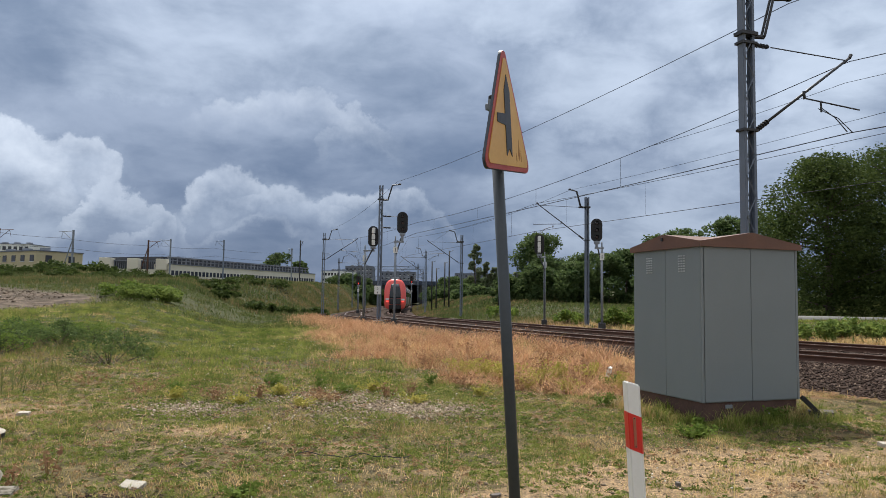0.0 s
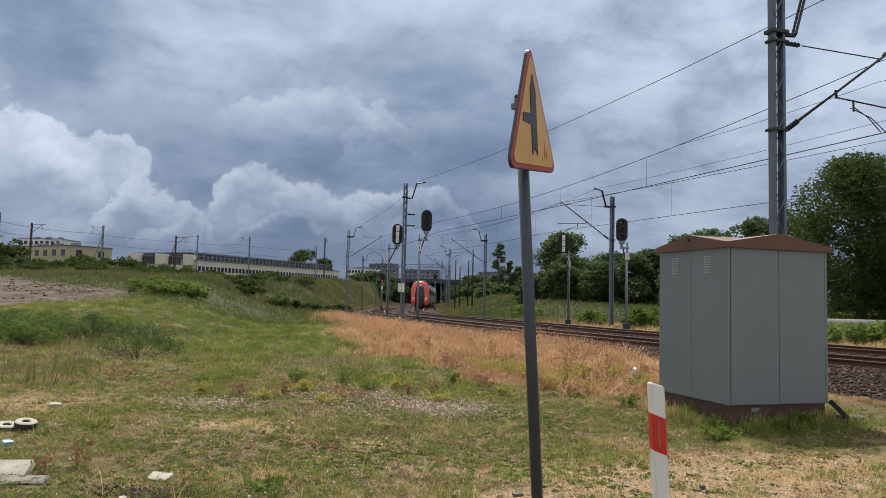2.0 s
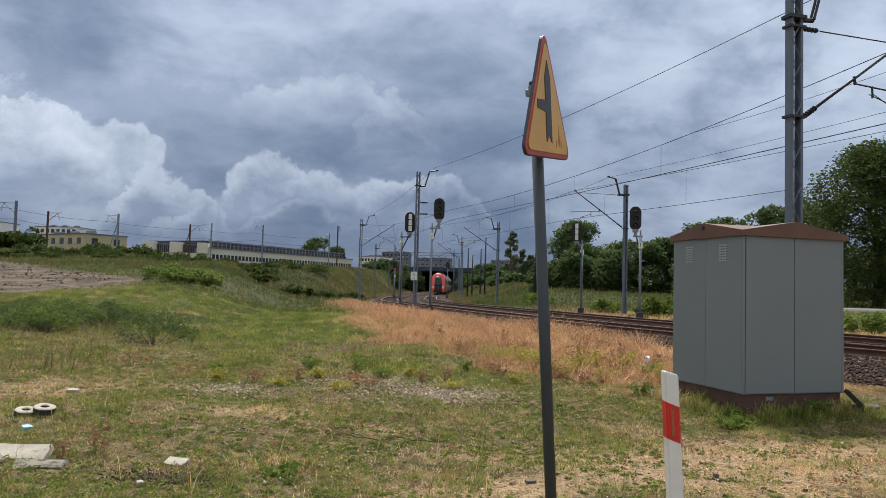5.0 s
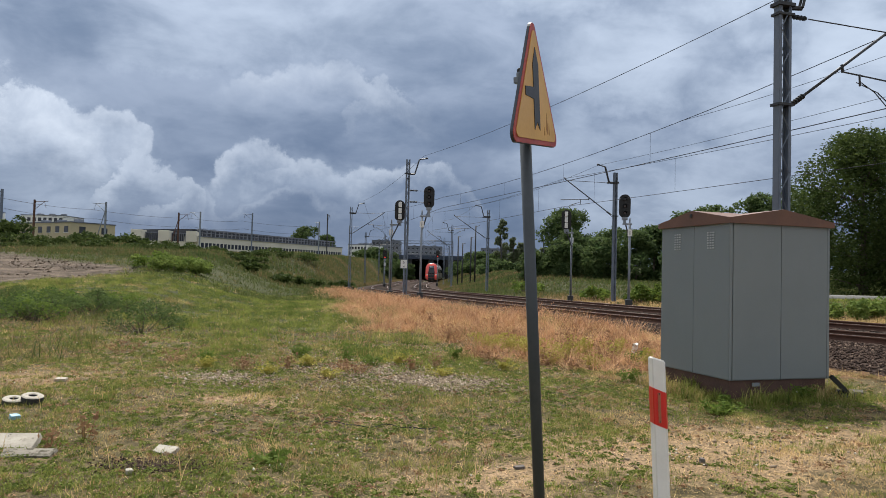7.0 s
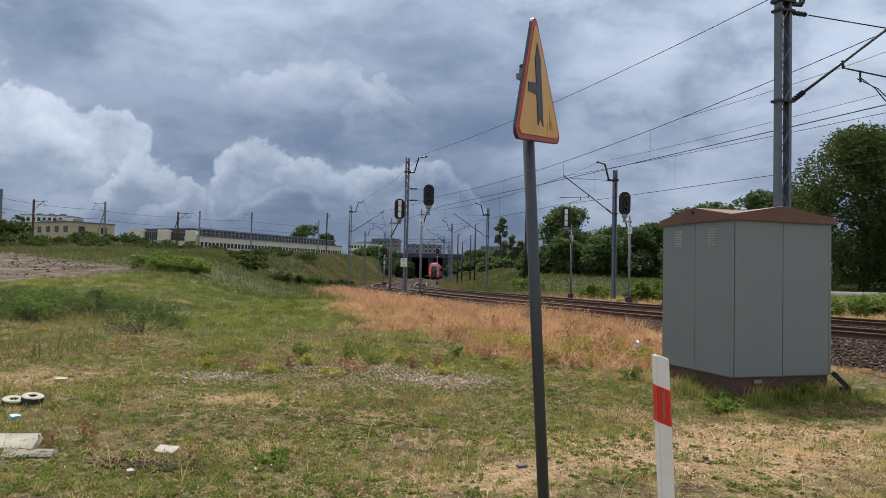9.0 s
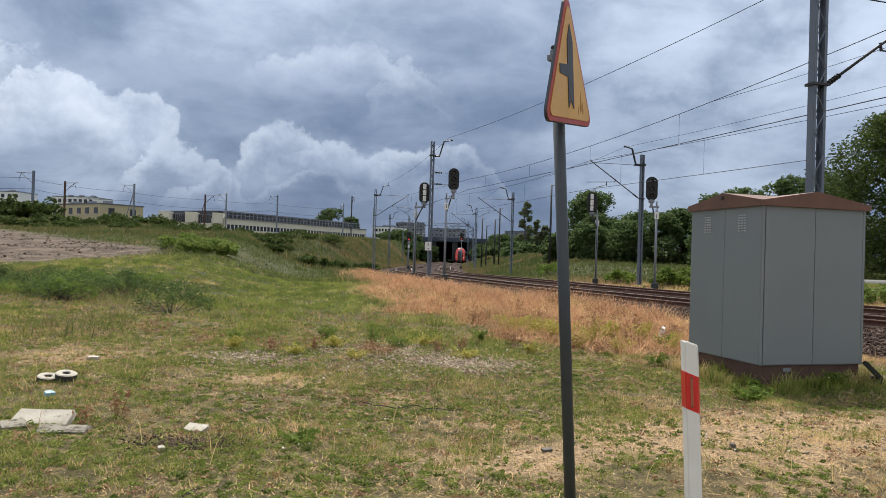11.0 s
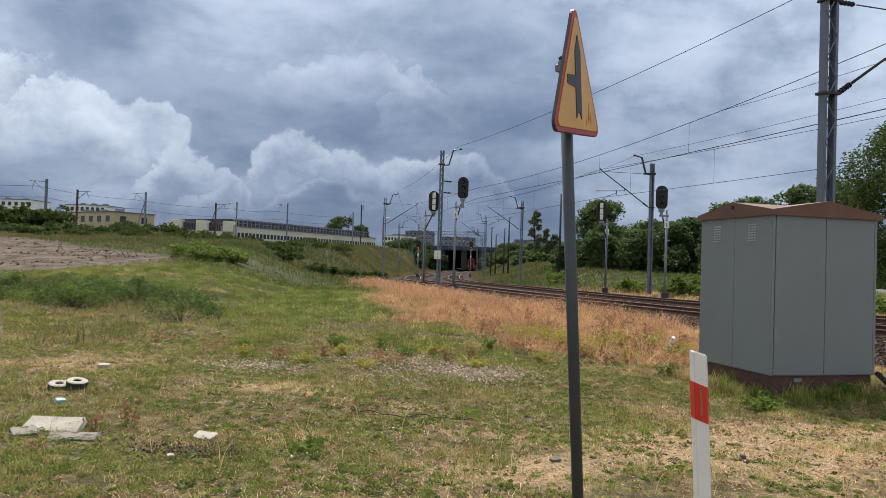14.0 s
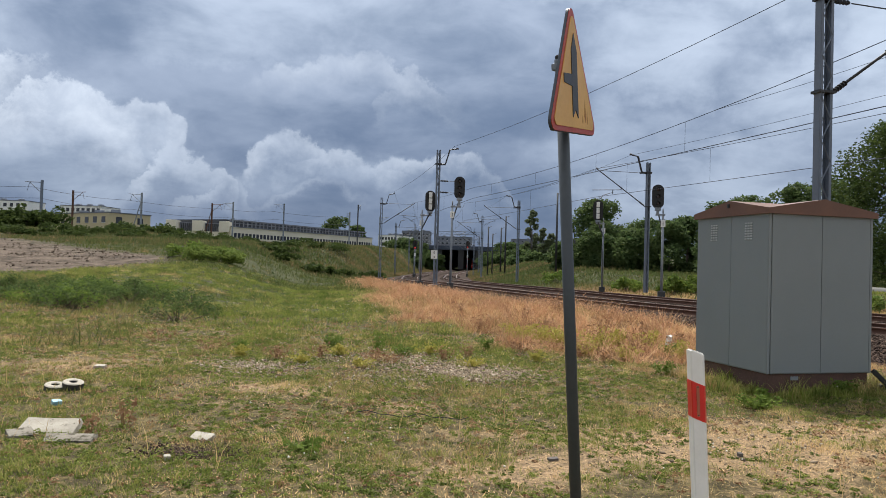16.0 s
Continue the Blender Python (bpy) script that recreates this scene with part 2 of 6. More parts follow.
BASERUST = material("rusty_base_steel", (0.12, 0.065, 0.05), (0.07, 0.04, 0.033), 0.8, 0.1, 40, 5)
SIGNYELLOW = material("aged_yellow_sheet", (0.78, 0.45, 0.11), (0.66, 0.36, 0.09), 0.45, 0, 50, 3, 0.03, 0.001, wear=(0.40, 0.22, 0.07), wear_at=0.70)
RUSTSTAIN = material("rust_stain", (0.50, 0.24, 0.055), (0.36, 0.15, 0.04), 0.7, 0, 60, 20)
SIGNRED = material("faded_red_sheet", (0.52, 0.075, 0.05), None, 0.45)
RIMGREY = material("sign_back_grey", (0.060, 0.070, 0.085), None, 0.5, 0.2)
SIGNBLACK = material("faded_black_sheet", (0.055, 0.055, 0.06), None, 0.5)
POSTGREY = material("post_grey_paint", (0.058, 0.068, 0.075), (0.042, 0.050, 0.056), 0.5, 0.1, 40, 3)
PLASTICWHITE = material("white_plastic", (0.87, 0.85, 0.81), (0.78, 0.76, 0.71), 0.45, 0, 60, 5, 0.05, 0.001)
PLASTICRED = material("red_film", (0.72, 0.030, 0.025), (0.60, 0.028, 0.022), 0.35, 0, 60, 5, 0.02, 0.001)
REFLECTOR = material("old_reflector", (0.45, 0.14, 0.08), None, 0.3)
TRAINRED = material("red_train_paint", (0.82, 0.12, 0.10), (0.76, 0.10, 0.085), 0.3, 0, 20, 1)
TRAINGREY = material("grey_train_paint", (0.17, 0.16, 0.155), (0.12, 0.115, 0.115), 0.4, 0, 20, 1)
GLASSDARK = material("dark_glass", (0.02, 0.025, 0.03), None, 0.08, 0, 10, 1, 0.0)
LAMPWHITE = material("lamp_lens", (0.8, 0.8, 0.78), None, 0.2)
WHITEPAINT = material("white_paint", (0.78, 0.78, 0.76), (0.66, 0.66, 0.63), 0.6)
CREAM = material("cream_render", (0.50, 0.43, 0.28), (0.43, 0.37, 0.24), 0.9, 0, 3, 0.15)
FACTORY = material("pale_factory_panel", (0.66, 0.62, 0.52), (0.58, 0.54, 0.45), 0.85, 0, 3, 0.12)
WINDOWDARK = material("window_glass", (0.035, 0.04, 0.05), None, 0.15, 0, 2, 0.3, 0.0)
CONCRETE = material("bridge_concrete", (0.044, 0.044, 0.046), (0.030, 0.030, 0.031), 0.9, 0, 3, 0.3)
BLUEPAINT = material("blue_steel_paint", (0.032, 0.050, 0.085), None, 0.5)
FARGREY = material("far_block_wall", (0.15, 0.165, 0.20), (0.115, 0.125, 0.155), 0.9, 0, 1, 0.1)
ASPHALT = material("road_asphalt", (0.17, 0.165, 0.155), (0.13, 0.127, 0.12), 0.9)
BARK = material("bark", (0.10, 0.08, 0.06), (0.06, 0.048, 0.038), 0.95, 0, 12, 2, 0.5, 0.02)
LEAF = leafy("tree_leaf", (0.030, 0.052, 0.015), (0.092, 0.124, 0.032), through=0.38)
LEAFLIGHT = leafy("bush_leaf", (0.085, 0.145, 0.028), (0.20, 0.255, 0.052), through=0.42)
# lit copy of the bush leaf: sunshine put into a brighter green
LEAFSUNLIT = leafy("sunlit_bush_leaf", (0.105, 0.165, 0.036), (0.23, 0.28, 0.07), through=0.45)
# poplar green paled and greyed: distance haze put into the leaf colour
LEAFHAZED = leafy("hazed_poplar_leaf", (0.105, 0.135, 0.075), (0.185, 0.21, 0.120), through=0.5)
WEEDGRASS = leafy("weed_blade", (0.050, 0.078, 0.021), (0.125, 0.145, 0.040), ((0.42, 0.30, 0.15), (0.22, 0.15, 0.07)), 0.8)
BANKGRASS = leafy("bank_blade", (0.042, 0.072, 0.021), (0.110, 0.142, 0.044), ((0.30, 0.215, 0.11), (0.16, 0.11, 0.055)), 0.8)
LEAFHEDGE = leafy("hedge_leaf", (0.044, 0.080, 0.030), (0.118, 0.158, 0.056), through=0.45)
GRASS = leafy("grass_blade", (0.050, 0.088, 0.014), (0.275, 0.315, 0.064), ((0.86, 0.62, 0.32), (0.34, 0.205, 0.09)), 0.7, tone=True)
WEEDLEAF = leafy("weed_leaf", (0.042, 0.076, 0.022), (0.150, 0.200, 0.064), through=0.38)
YELLOWWEED = leafy("yellowing_leaf", (0.30, 0.30, 0.06), (0.50, 0.42, 0.12))
SOIL = ground_material()
OLDSLAB = material("weathered_slab", (0.24, 0.215, 0.175), (0.14, 0.125, 0.098), 0.9, 0, 30, 6, 0.5, 0.01, wear=(0.07, 0.062, 0.04), wear_at=0.52)
POLYFOAM = material("dirty_white_slab", (0.43, 0.395, 0.33), (0.27, 0.245, 0.20), 0.9, 0, 30, 6, 0.5, 0.01, wear=(0.10, 0.085, 0.06), wear_at=0.60)
BLUERAG = material("blue_plastic", (0.22, 0.46, 0.62), None, 0.4)
RUBBER = material("black_rubber", (0.03, 0.03, 0.032), None, 0.7)
REDGLOW = glowing("red_signal_lamp", (1.0, 0.06, 0.05), 0.9)
TAILGLOW = glowing("tail_lamp", (1.0, 0.10, 0.08), 1.2)

# ---- mesh helpers ----


def part(name, bm, mat, parent=None, label="", m=None):
    """Links a bmesh as one mesh object under a thing or a part."""
    me = bpy.data.meshes.new(name)
    bm.to_mesh(me)
    bm.free()
    for one in (mat if isinstance(mat, (list, tuple)) else [mat]):
        me.materials.append(one)
    ob = new(name, me)
    if parent is not None:
        ob.parent = parent
    if m is not None:
        ob.matrix_basis = m
    if label:
        tagged(ob, label)
    return ob


def thing(name, m, label, category, group="", kind=""):
    ob = new(name)
    ob.empty_display_size = 0.2
    ob.matrix_basis = m
    return tagged(ob, label, category, group, kind)


def block(bm, c, s, m=None, bevel=0.0, mi=0):
    """A box of size s about c; bevelled where asked."""
    mat = (m or Matrix()) @ Matrix.Translation(c) @ Matrix.Diagonal((*s, 1))
    got = bmesh.ops.create_cube(bm, size=1, matrix=mat)
    faces = {f for v in got["verts"] for f in v.link_faces}
    for f in faces:
        f.material_index = mi
    if bevel:
        edges = {e for v in got["verts"] for e in v.link_edges}
        bmesh.ops.bevel(bm, geom=list(edges), offset=bevel, segments=2, affect="EDGES", profile=0.6)
    return bm


def rod(bm, a, b, r, r2=None, seg=8, mi=0):
    """A round bar from a to b."""
    a, b = Vector(a), Vector(b)
    d = b - a
    turn = d.to_track_quat("Z", "Y").to_matrix().to_4x4()
    got = bmesh.ops.create_cone(bm, cap_ends=True, segments=seg, radius1=r, radius2=r if r2 is None else r2, depth=d.length,
                                matrix=Matrix.Translation((a + b) / 2) @ turn)
    for f in {f for v in got["verts"] for f in v.link_faces}:
        f.material_index = mi
        f.smooth = seg > 6 and len(f.verts) == 4
    return bm


def prism(bm, outline, y0, y1, mi=0):
    """An outline in x, z pulled from y0 to y1."""
    lo = [bm.verts.new((x, y0, z)) for x, z in outline]
    hi = [bm.verts.new((x, y1, z)) for x, z in outline]
    fs = [bm.faces.new(lo), bm.faces.new(hi[::-1])]
    n = len(lo)
    for i in range(n):
        fs.append(bm.faces.new((lo[i], hi[i], hi[(i + 1) % n], lo[(i + 1) % n])))
    for f in fs:
        f.material_index = mi
    bmesh.ops.recalc_face_normals(bm, faces=fs)
    return bm


def arrays_mesh(name, verts, faces, mat, attrs=None, smooth=False):
    """A mesh object from numpy arrays; faces all of one size."""
    me = bpy.data.meshes.new(name)
    k = faces.shape[1]
    me.vertices.add(len(verts))
    me.vertices.foreach_set("co", np.ascontiguousarray(verts, dtype=np.float32).ravel())
    me.loops.add(faces.size)
    me.loops.foreach_set("vertex_index", np.ascontiguousarray(faces, dtype=np.int32).ravel())
    me.polygons.add(len(faces))
    me.polygons.foreach_set("loop_start", np.arange(0, faces.size, k, dtype=np.int32))
    me.polygons.foreach_set("loop_total", np.full(len(faces), k, dtype=np.int32))
    if smooth:
        me.polygons.foreach_set("use_smooth", np.ones(len(faces), dtype=bool))
    me.update(calc_edges=True)
    for n, values in (attrs or {}).items():
        me.attributes.new(n, "FLOAT", "POINT").data.foreach_set("value", np.ascontiguousarray(values, dtype=np.float32))
    me.materials.append(mat)
    return new(name, me)


# ---- plan: the two curved tracks and the ground about them ----
RAIL_Z, GAP = 0.45, 4.5
_knots = np.array([(75, -32), (44, -13), (31, -4), (24, 1.5), (17.4, 7.6), (13.2, 11.6), (9.8, 15.7), (5.85, 21.7), (2.2, 29.3), (-1.6, 40), (-5.0, 50.5),
                   (-7.7, 61), (-10.0, 80), (-12.4, 120), (-14.3, 170), (-16.2, 228), (-17.6, 290), (-18.5, 340)], float)


def smooth_line(kn, step=1.0, window=15):
    d = np.concatenate([[0], np.cumsum(np.hypot(*np.diff(kn, axis=0).T))])
    s = np.arange(0, d[-1], step)
    p = np.stack([np.interp(s, d, kn[:, i]) for i in (0, 1)], 1)
    ker = np.hanning(window + 2)[1:-1]
    ker /= ker.sum()
    pad = window // 2
    ext = np.concatenate([2 * p[0] - p[pad:0:-1], p, 2 * p[-1] - p[-2:-pad - 2:-1]])
    return np.stack([np.convolve(ext[:, i], ker, "valid") for i in (0, 1)], 1)


NEAR = smooth_line(_knots)


def offset_line(line, d):
    t = np.gradient(line, axis=0)
    t /= np.linalg.norm(t, axis=1)[:, None]
    return line + d * np.stack([t[:, 1], -t[:, 0]], 1)


FAR = offset_line(NEAR, (GAP + 1.6 * np.clip((NEAR[:, 1:] - 110) / 100, 0, 1)))


def drop(y):
    """How far the line falls on its way to the bridge."""
    return np.interp(y, [26, 45, 62, 95, 160, 240], [0, 0.10, 0.27, 0.52, 0.68, 0.78])


def side(x, y):
    """Signed distance from the near track's centre line, to the right when looking along it."""
    x, y = np.atleast_1d(x).astype(float), np.atleast_1d(y).astype(float)
    t = np.gradient(NEAR, axis=0)
    t /= np.linalg.norm(t, axis=1)[:, None]
    out = np.empty(x.shape)
    for i in range(0, len(x), 4000):
        dx, dy = x[i:i + 4000, None] - NEAR[:, 0], y[i:i + 4000, None] - NEAR[:, 1]
        j = np.argmin(dx * dx + dy * dy, axis=1)
        r = np.arange(len(j))
        cross = dx[r, j] * t[j, 1] - dy[r, j] * t[j, 0]
        out[i:i + 4000] = np.sign(cross) * np.hypot(dx[r, j], dy[r, j])
    return out


def S(x):
    x = np.clip(x, 0, 1)
    return x * x * (3 - 2 * x)


def wobble(x, y, scale, seed=0, octaves=3):
    """Smooth value noise of about -1 to 1."""
    total, amp, norm = 0.0, 1.0, 0.0
    for o in range(octaves):
        fx, fy = x / scale * 0.35 * 2 ** o + 17.3 * seed, y / scale * 0.35 * 2 ** o - 9.1 * seed
        ix, iy = np.floor(fx).astype(np.int64), np.floor(fy).astype(np.int64)
        u, v = fx - ix, fy - iy
        u, v = u * u * (3 - 2 * u), v * v * (3 - 2 * v)

        def lattice(a, b):
            h = (a * 374761393 + b * 668265263 + (seed + 31 * o) * 1442695) & 0x7FFFFFFF
            h = ((h ^ (h >> 13)) * 1274126177) & 0x7FFFFFFF
            return ((h ^ (h >> 16)) & 0xFFFF) / 32767.5 - 1
        n = (lattice(ix, iy) * (1 - u) + lattice(ix + 1, iy) * u) * (1 - v) + (lattice(ix, iy + 1) * (1 - u) + lattice(ix + 1, iy + 1) * u) * v
        total, norm, amp = total + n * amp, norm + amp, amp * 0.55
    return total / norm * 1.6


def height(x, y, s=None):
    """Height of the ground."""
    x, y = np.atleast_1d(x).astype(float), np.atleast_1d(y).astype(float)
    s = side(x, y) if s is None else s
    left = S((-x - (4 + 0.16 * y)) / (2 + 0.14 * np.maximum(y, 1)))
    ramp = 0.04 * np.clip(y - 10, 0, 25) + 0.058 * np.clip(y - 35, 0, 42) + 1.5 * S((-x - 30) / 25) * S((y - 72) / 22)
    h = left * ramp
    bank = S((y - 60) / 36) * 3.75 + 0.012 * np.clip(y - 95, 0, 130)
    h = np.maximum(h, bank * S((-s - 4.3) / 6.5))
    right = S((s - GAP - 3.5) / 9) * (0.85 + 1.3 * S((y - 35) / 60) + 2.5 * S((y - 120) / 80))
    h = np.where(s > 0, right, h)
    rise = 0.30 * S((y - 11) / 9)
    berm = rise * S((s + 9.0) / 4.5) * S((-2.3 - s) / 1.6) * (s < 0) + rise * (s >= 0) * S((s - GAP - 2.2) / 1.5) * S((GAP + 9 - s) / 4)
    h = h + berm - drop(y) * S((15 - np.abs(s - GAP / 2)) / 9)
    rough = 0.035 * wobble(x, y, 0.8) + 0.05 * wobble(x, y, 2.6, 1)
    far = S((np.hypot(x, y) - 25) / 60)
    h = h + rough * np.where(np.abs(s - GAP / 2) < 6, 0.25, 1) + far * 0.25 * wobble(x, y, 9, 2) * (np.abs(s - GAP / 2) > 8)
    return h


def hz(x, y):
    return float(height(np.array([x]), np.array([y]))[0])


def zones(x, y, s=None):
    """Dry orange grass, bare straw and sand, tilled soil: 0 to 1 each."""
    s = side(x, y) if s is None else s
    edge = -9.9 + 3.4 * S((y - 13) / 30)
    dry = S((s - edge + 1.1 * wobble(x, y, 0.6, 92)) / 2.2) * S((-2.0 - s) / 1.0) * S((y - 10.5) / 3) * S((62 - y) / 12)
    dry = np.maximum(dry, 0.8 * S((s - GAP - 2.5) / 1) * S((GAP + 7.5 - s) / 2) * S((60 - y) / 20))
    bare = 0.27 + 0.12 * S((9.5 - y) / 4) - 0.35 * S((y - 22) / 20) - 0.4 * S((y - 45) / 20) - 0.45 * S((y - 11.5) / 5) * S((40 - y) / 5) * S((x + 0.45 * y) / 2)
    bare = bare - 0.30 * S((-x - 0.3) / 2) * S((8.8 - y) / 2) + 0.06 * wobble(x, y, 0.5, 91)
    for cx, cy, r in ((-0.4, 10.8, 0.9), (-3.6, 10.1, 0.8), (-1.8, 11.6, 0.9), (1.6, 6.6, 1.2), (3.2, 7.0, 1.3), (0.3, 5.6, 0.7), (4.6, 7.6, 0.9), (-3.0, 7.6, 0.5), (-1.0, 7.9, 0.4), (-2.6, 8.6, 0.7), (-6.0, 9.8, 1.0), (-5.7, 22, 0.9), (-6.4, 27, 0.9)):
        bare = bare + 0.55 * np.exp(-((x - cx) ** 2 + ((y - cy) * 1.6) ** 2) / r ** 2)
    tilled = S((-x - 17.8 + wobble(x, y, 3)) / 2.5) * S((y - 26.5 - 1.5 * wobble(x, y, 3)) / 3) * S((45 + 0.88 * (-x - 21.6) - y) / 3) * S((110 - y) / 10)
    return np.clip(dry, 0, 1), np.clip(bare, -0.6, 1.2), np.clip(tilled, 0, 1)


def build_ground():
    def axis(lo, hi, near, n0, n1):
        inner = np.arange(-near, near + 1e-6, n0)
        g = near * (hi / near) ** (np.arange(1, n1 + 1) / n1)
        gl = near * (-lo / near) ** (np.arange(1, n1 + 1) / n1)
        return np.concatenate([-gl[::-1], inner, g])
    xs = axis(-3500, 3500, 26, 0.32, 55)
    ys = np.concatenate([-np.geomspace(8, 2500, 18)[::-1], np.arange(-4, 45, 0.32), np.geomspace(45.3, 4500, 110)])
    gx, gy = np.meshgrid(xs, ys)
    x, y = gx.ravel(), gy.ravel()
    s = side(x, y)
    z = height(x, y, s)
    dry, bare, tilled = zones(x, y, s)
    nx, ny = len(xs), len(ys)
    i = np.arange(nx * ny).reshape(ny, nx)
    faces = np.stack([i[:-1, :-1], i[:-1, 1:], i[1:, 1:], i[1:, :-1]], -1).reshape(-1, 4)
    ob = arrays_mesh("ground", np.stack([x, y, z], 1), faces, SOIL, dict(dryness=dry, bare=bare, tilled=tilled), True)
    tagged(ob, "uneven grassy railway land with bare sandy patches", "ground", kind="structure")


build_ground()


def sweep(line, profile, z=0.0, lo=0, hi=None):
    """Verts and quads of an open profile (offset, height) carried along a line."""
    line = line[lo:hi]
    t = np.gradient(line, axis=0)
    t /= np.linalg.norm(t, axis=1)[:, None]
    nrm = np.stack([t[:, 1], -t[:, 0]], 1)
    pr = np.array(profile, float)
    zz = np.broadcast_to(np.asarray(z, float), (len(line),))[:, None, None] + pr[None, :, 1:]
    v = np.concatenate([line[:, None, :] + nrm[:, None, :] * pr[None, :, :1], zz], -1)
    n, k = len(line), len(pr)
    i = np.arange(n * k).reshape(n, k)
    f = np.stack([i[:-1, :-1], i[1:, :-1], i[1:, 1:], i[:-1, 1:]], -1).reshape(-1, 4)
    return v.reshape(-1, 3), f


def build_track(name, line, left, right):
    t = thing(name, Matrix(), "rusty railway track on dark broken-stone ballast", "railway track", "tracks", "structure")
    fall = drop(line[:, 1])
    v, f = sweep(line, [(-left, -0.02), (-2.2, 0.24), (-1.3, 0.30), (1.3, 0.30), (2.2, 0.24), (right, -0.02)], -fall)
    o = arrays_mesh("ballast_bed", v, f, BALLAST)
    o.parent = t
    prof = [(-0.065, 0.0), (-0.065, 0.02), (-0.012, 0.035), (-0.012, 0.11), (-0.036, 0.12), (-0.036, 0.155), (0.036, 0.155), (0.036, 0.12), (0.012, 0.11), (0.012, 0.035), (0.065, 0.02), (0.065, 0.0)]
    for d in (-0.755, 0.755):
        v, f = sweep(offset_line(line, d), prof, RAIL_Z - 0.155 - fall)
        o = arrays_mesh("rail", v, f, RUST)
        o.parent = t
        v, f = sweep(offset_line(line, d), [(-0.03, 0.001), (0.03, 0.001)], RAIL_Z - fall)
        o = arrays_mesh("rail_head", v, f, RAILTOP)
        o.parent = t
    tt = np.gradient(line, axis=0)
    tt /= np.linalg.norm(tt, axis=1)[:, None]
    bm = bmesh.new()
    d = np.concatenate([[0], np.cumsum(np.hypot(*np.diff(line, axis=0).T))])
    for q in np.arange(20, d[-1] - 2, 0.65):
        x, y = np.interp(q, d, line[:, 0]), np.interp(q, d, line[:, 1])
        if y < 6 or y > 110:
            continue
        tx, ty = np.interp(q, d, tt[:, 0]), np.interp(q, d, tt[:, 1])
        block(bm, (0, 0, 0), (2.5, 0.26, 0.16), Matrix.Translation((x, y, 0.235 - float(drop(y)))) @ Matrix.Rotation(math.atan2(ty, tx) - math.pi / 2, 4, "Z"))
    tagged(part("sleepers", bm, OLDWOOD, t), "worn sleepers", kind="stuff")
    return t


build_track("track_near", NEAR, 4.7, 2.25)
build_track("track_far", FAR, 2.25, 3.2)

# ---- trees and bushes ----
rng = np.random.default_rng(7)


def leaf_cloud(centres, radii, count, size, squash=0.8):
    """Verts and quads of leaves spread through clumps, mostly near their skins."""
    c = np.asarray(centres, float)
    r = np.asarray(radii, float)
    w = r ** 2
    idx = rng.choice(len(c), count, p=w / w.sum())
    d = rng.normal(size=(count, 3))
    d /= np.linalg.norm(d, axis=1)[:, None]
    rad = r[idx] * (0.55 + 0.5 * rng.random(count) ** 0.6)
    p = c[idx] + d * rad[:, None] * np.array([1, 1, squash])
    # half of the leaves sit on sprigs that reach out of the clump
    sprig = rng.normal(size=(len(c), 9, 3)) + np.array([0, 0, 0.5])
    sprig /= np.linalg.norm(sprig, axis=2)[:, :, None]
    reach = 0.9 + 0.32 * rng.random((len(c), 9)) ** 2
    k = rng.integers(0, 9, count)
    far = (0.45 + 0.55 * rng.random(count) ** 0.7) * reach[idx, k]
    on = c[idx] + (sprig[idx, k] * far[:, None] + rng.normal(size=(count, 3)) * (0.20 - 0.08 * far)[:, None]) * r[idx][:, None] * np.array([1, 1, squash])
    p = np.where((rng.random(count) < 0.55)[:, None], on, p)
    a = rng.normal(size=(count, 3))
    a[:, 2] *= 0.6
    a /= np.linalg.norm(a, axis=1)[:, None]
    b = np.cross(a, d + rng.normal(size=(count, 3)) * 0.5)
    b /= np.linalg.norm(b, axis=1)[:, None] + 1e-9
    sz = size * (0.6 + 0.8 * rng.random(count))[:, None]
    v = np.stack([p - a * sz, p + b * sz * 0.55, p + a * sz, p - b * sz * 0.55], 1).reshape(-1, 3)
    return v, np.arange(count * 4).reshape(-1, 4)


def tree(x, y, h, w, leaves, size, mat, label, category="tree", low=0.2, clumps=26, slim=False, group="", name="tree"):
    z = hz(x, y) - 0.1
    t = thing(name, pose(x, y, z), label, category, group)
    bm = bmesh.new()
    r0 = 0.028 * h
    top = Vector((rng.normal() * 0.03 * h, rng.normal() * 0.03 * h, h * 0.72))
    mid = Vector((top.x * 0.4, top.y * 0.4, h * 0.35))
    rod(bm, (0, 0, 0), mid, r0, r0 * 0.7, 8)
    rod(bm, mid, top, r0 * 0.7, r0 * 0.2, 7)
    cs, rs = [], []
    for i in range(clumps):
        f = low + (1 - low) * (i + rng.random()) / clumps
        env = math.sin(math.pi * min(1, max(0.06, (f - low) / (1 - low) * 0.86 + 0.12))) ** (0.55 if not slim else 0.4)
        a, q = rng.random() * 6.283, (0.35 + 0.65 * rng.random() ** 0.6) * env * w / 2
        rc = w * (0.13 + 0.10 * rng.random()) * (1.0 if not slim else 0.85)
        c = Vector((math.cos(a) * max(0, q - rc * 0.4), math.sin(a) * max(0, q - rc * 0.4), min(f * h, h - rc * 0.6)))
        cs.append(c)
        rs.append(rc)
        if i % 3 == 0:
            s = mid.lerp(top, min(1, max(0, (c.z / h - 0.38) / 0.5)))
            if c.z < mid.z:
                s = Vector((0, 0, c.z * 0.6))
            rod(bm, s, c, r0 * 0.3, r0 * 0.07, 5)
    part("trunk", bm, BARK, t)
    v, f = leaf_cloud(cs, rs, leaves, size)
    v[:, 2] = np.maximum(v[:, 2], 0.05)
    o = arrays_mesh("crown", v, f, mat)
    o.parent = t
    return t


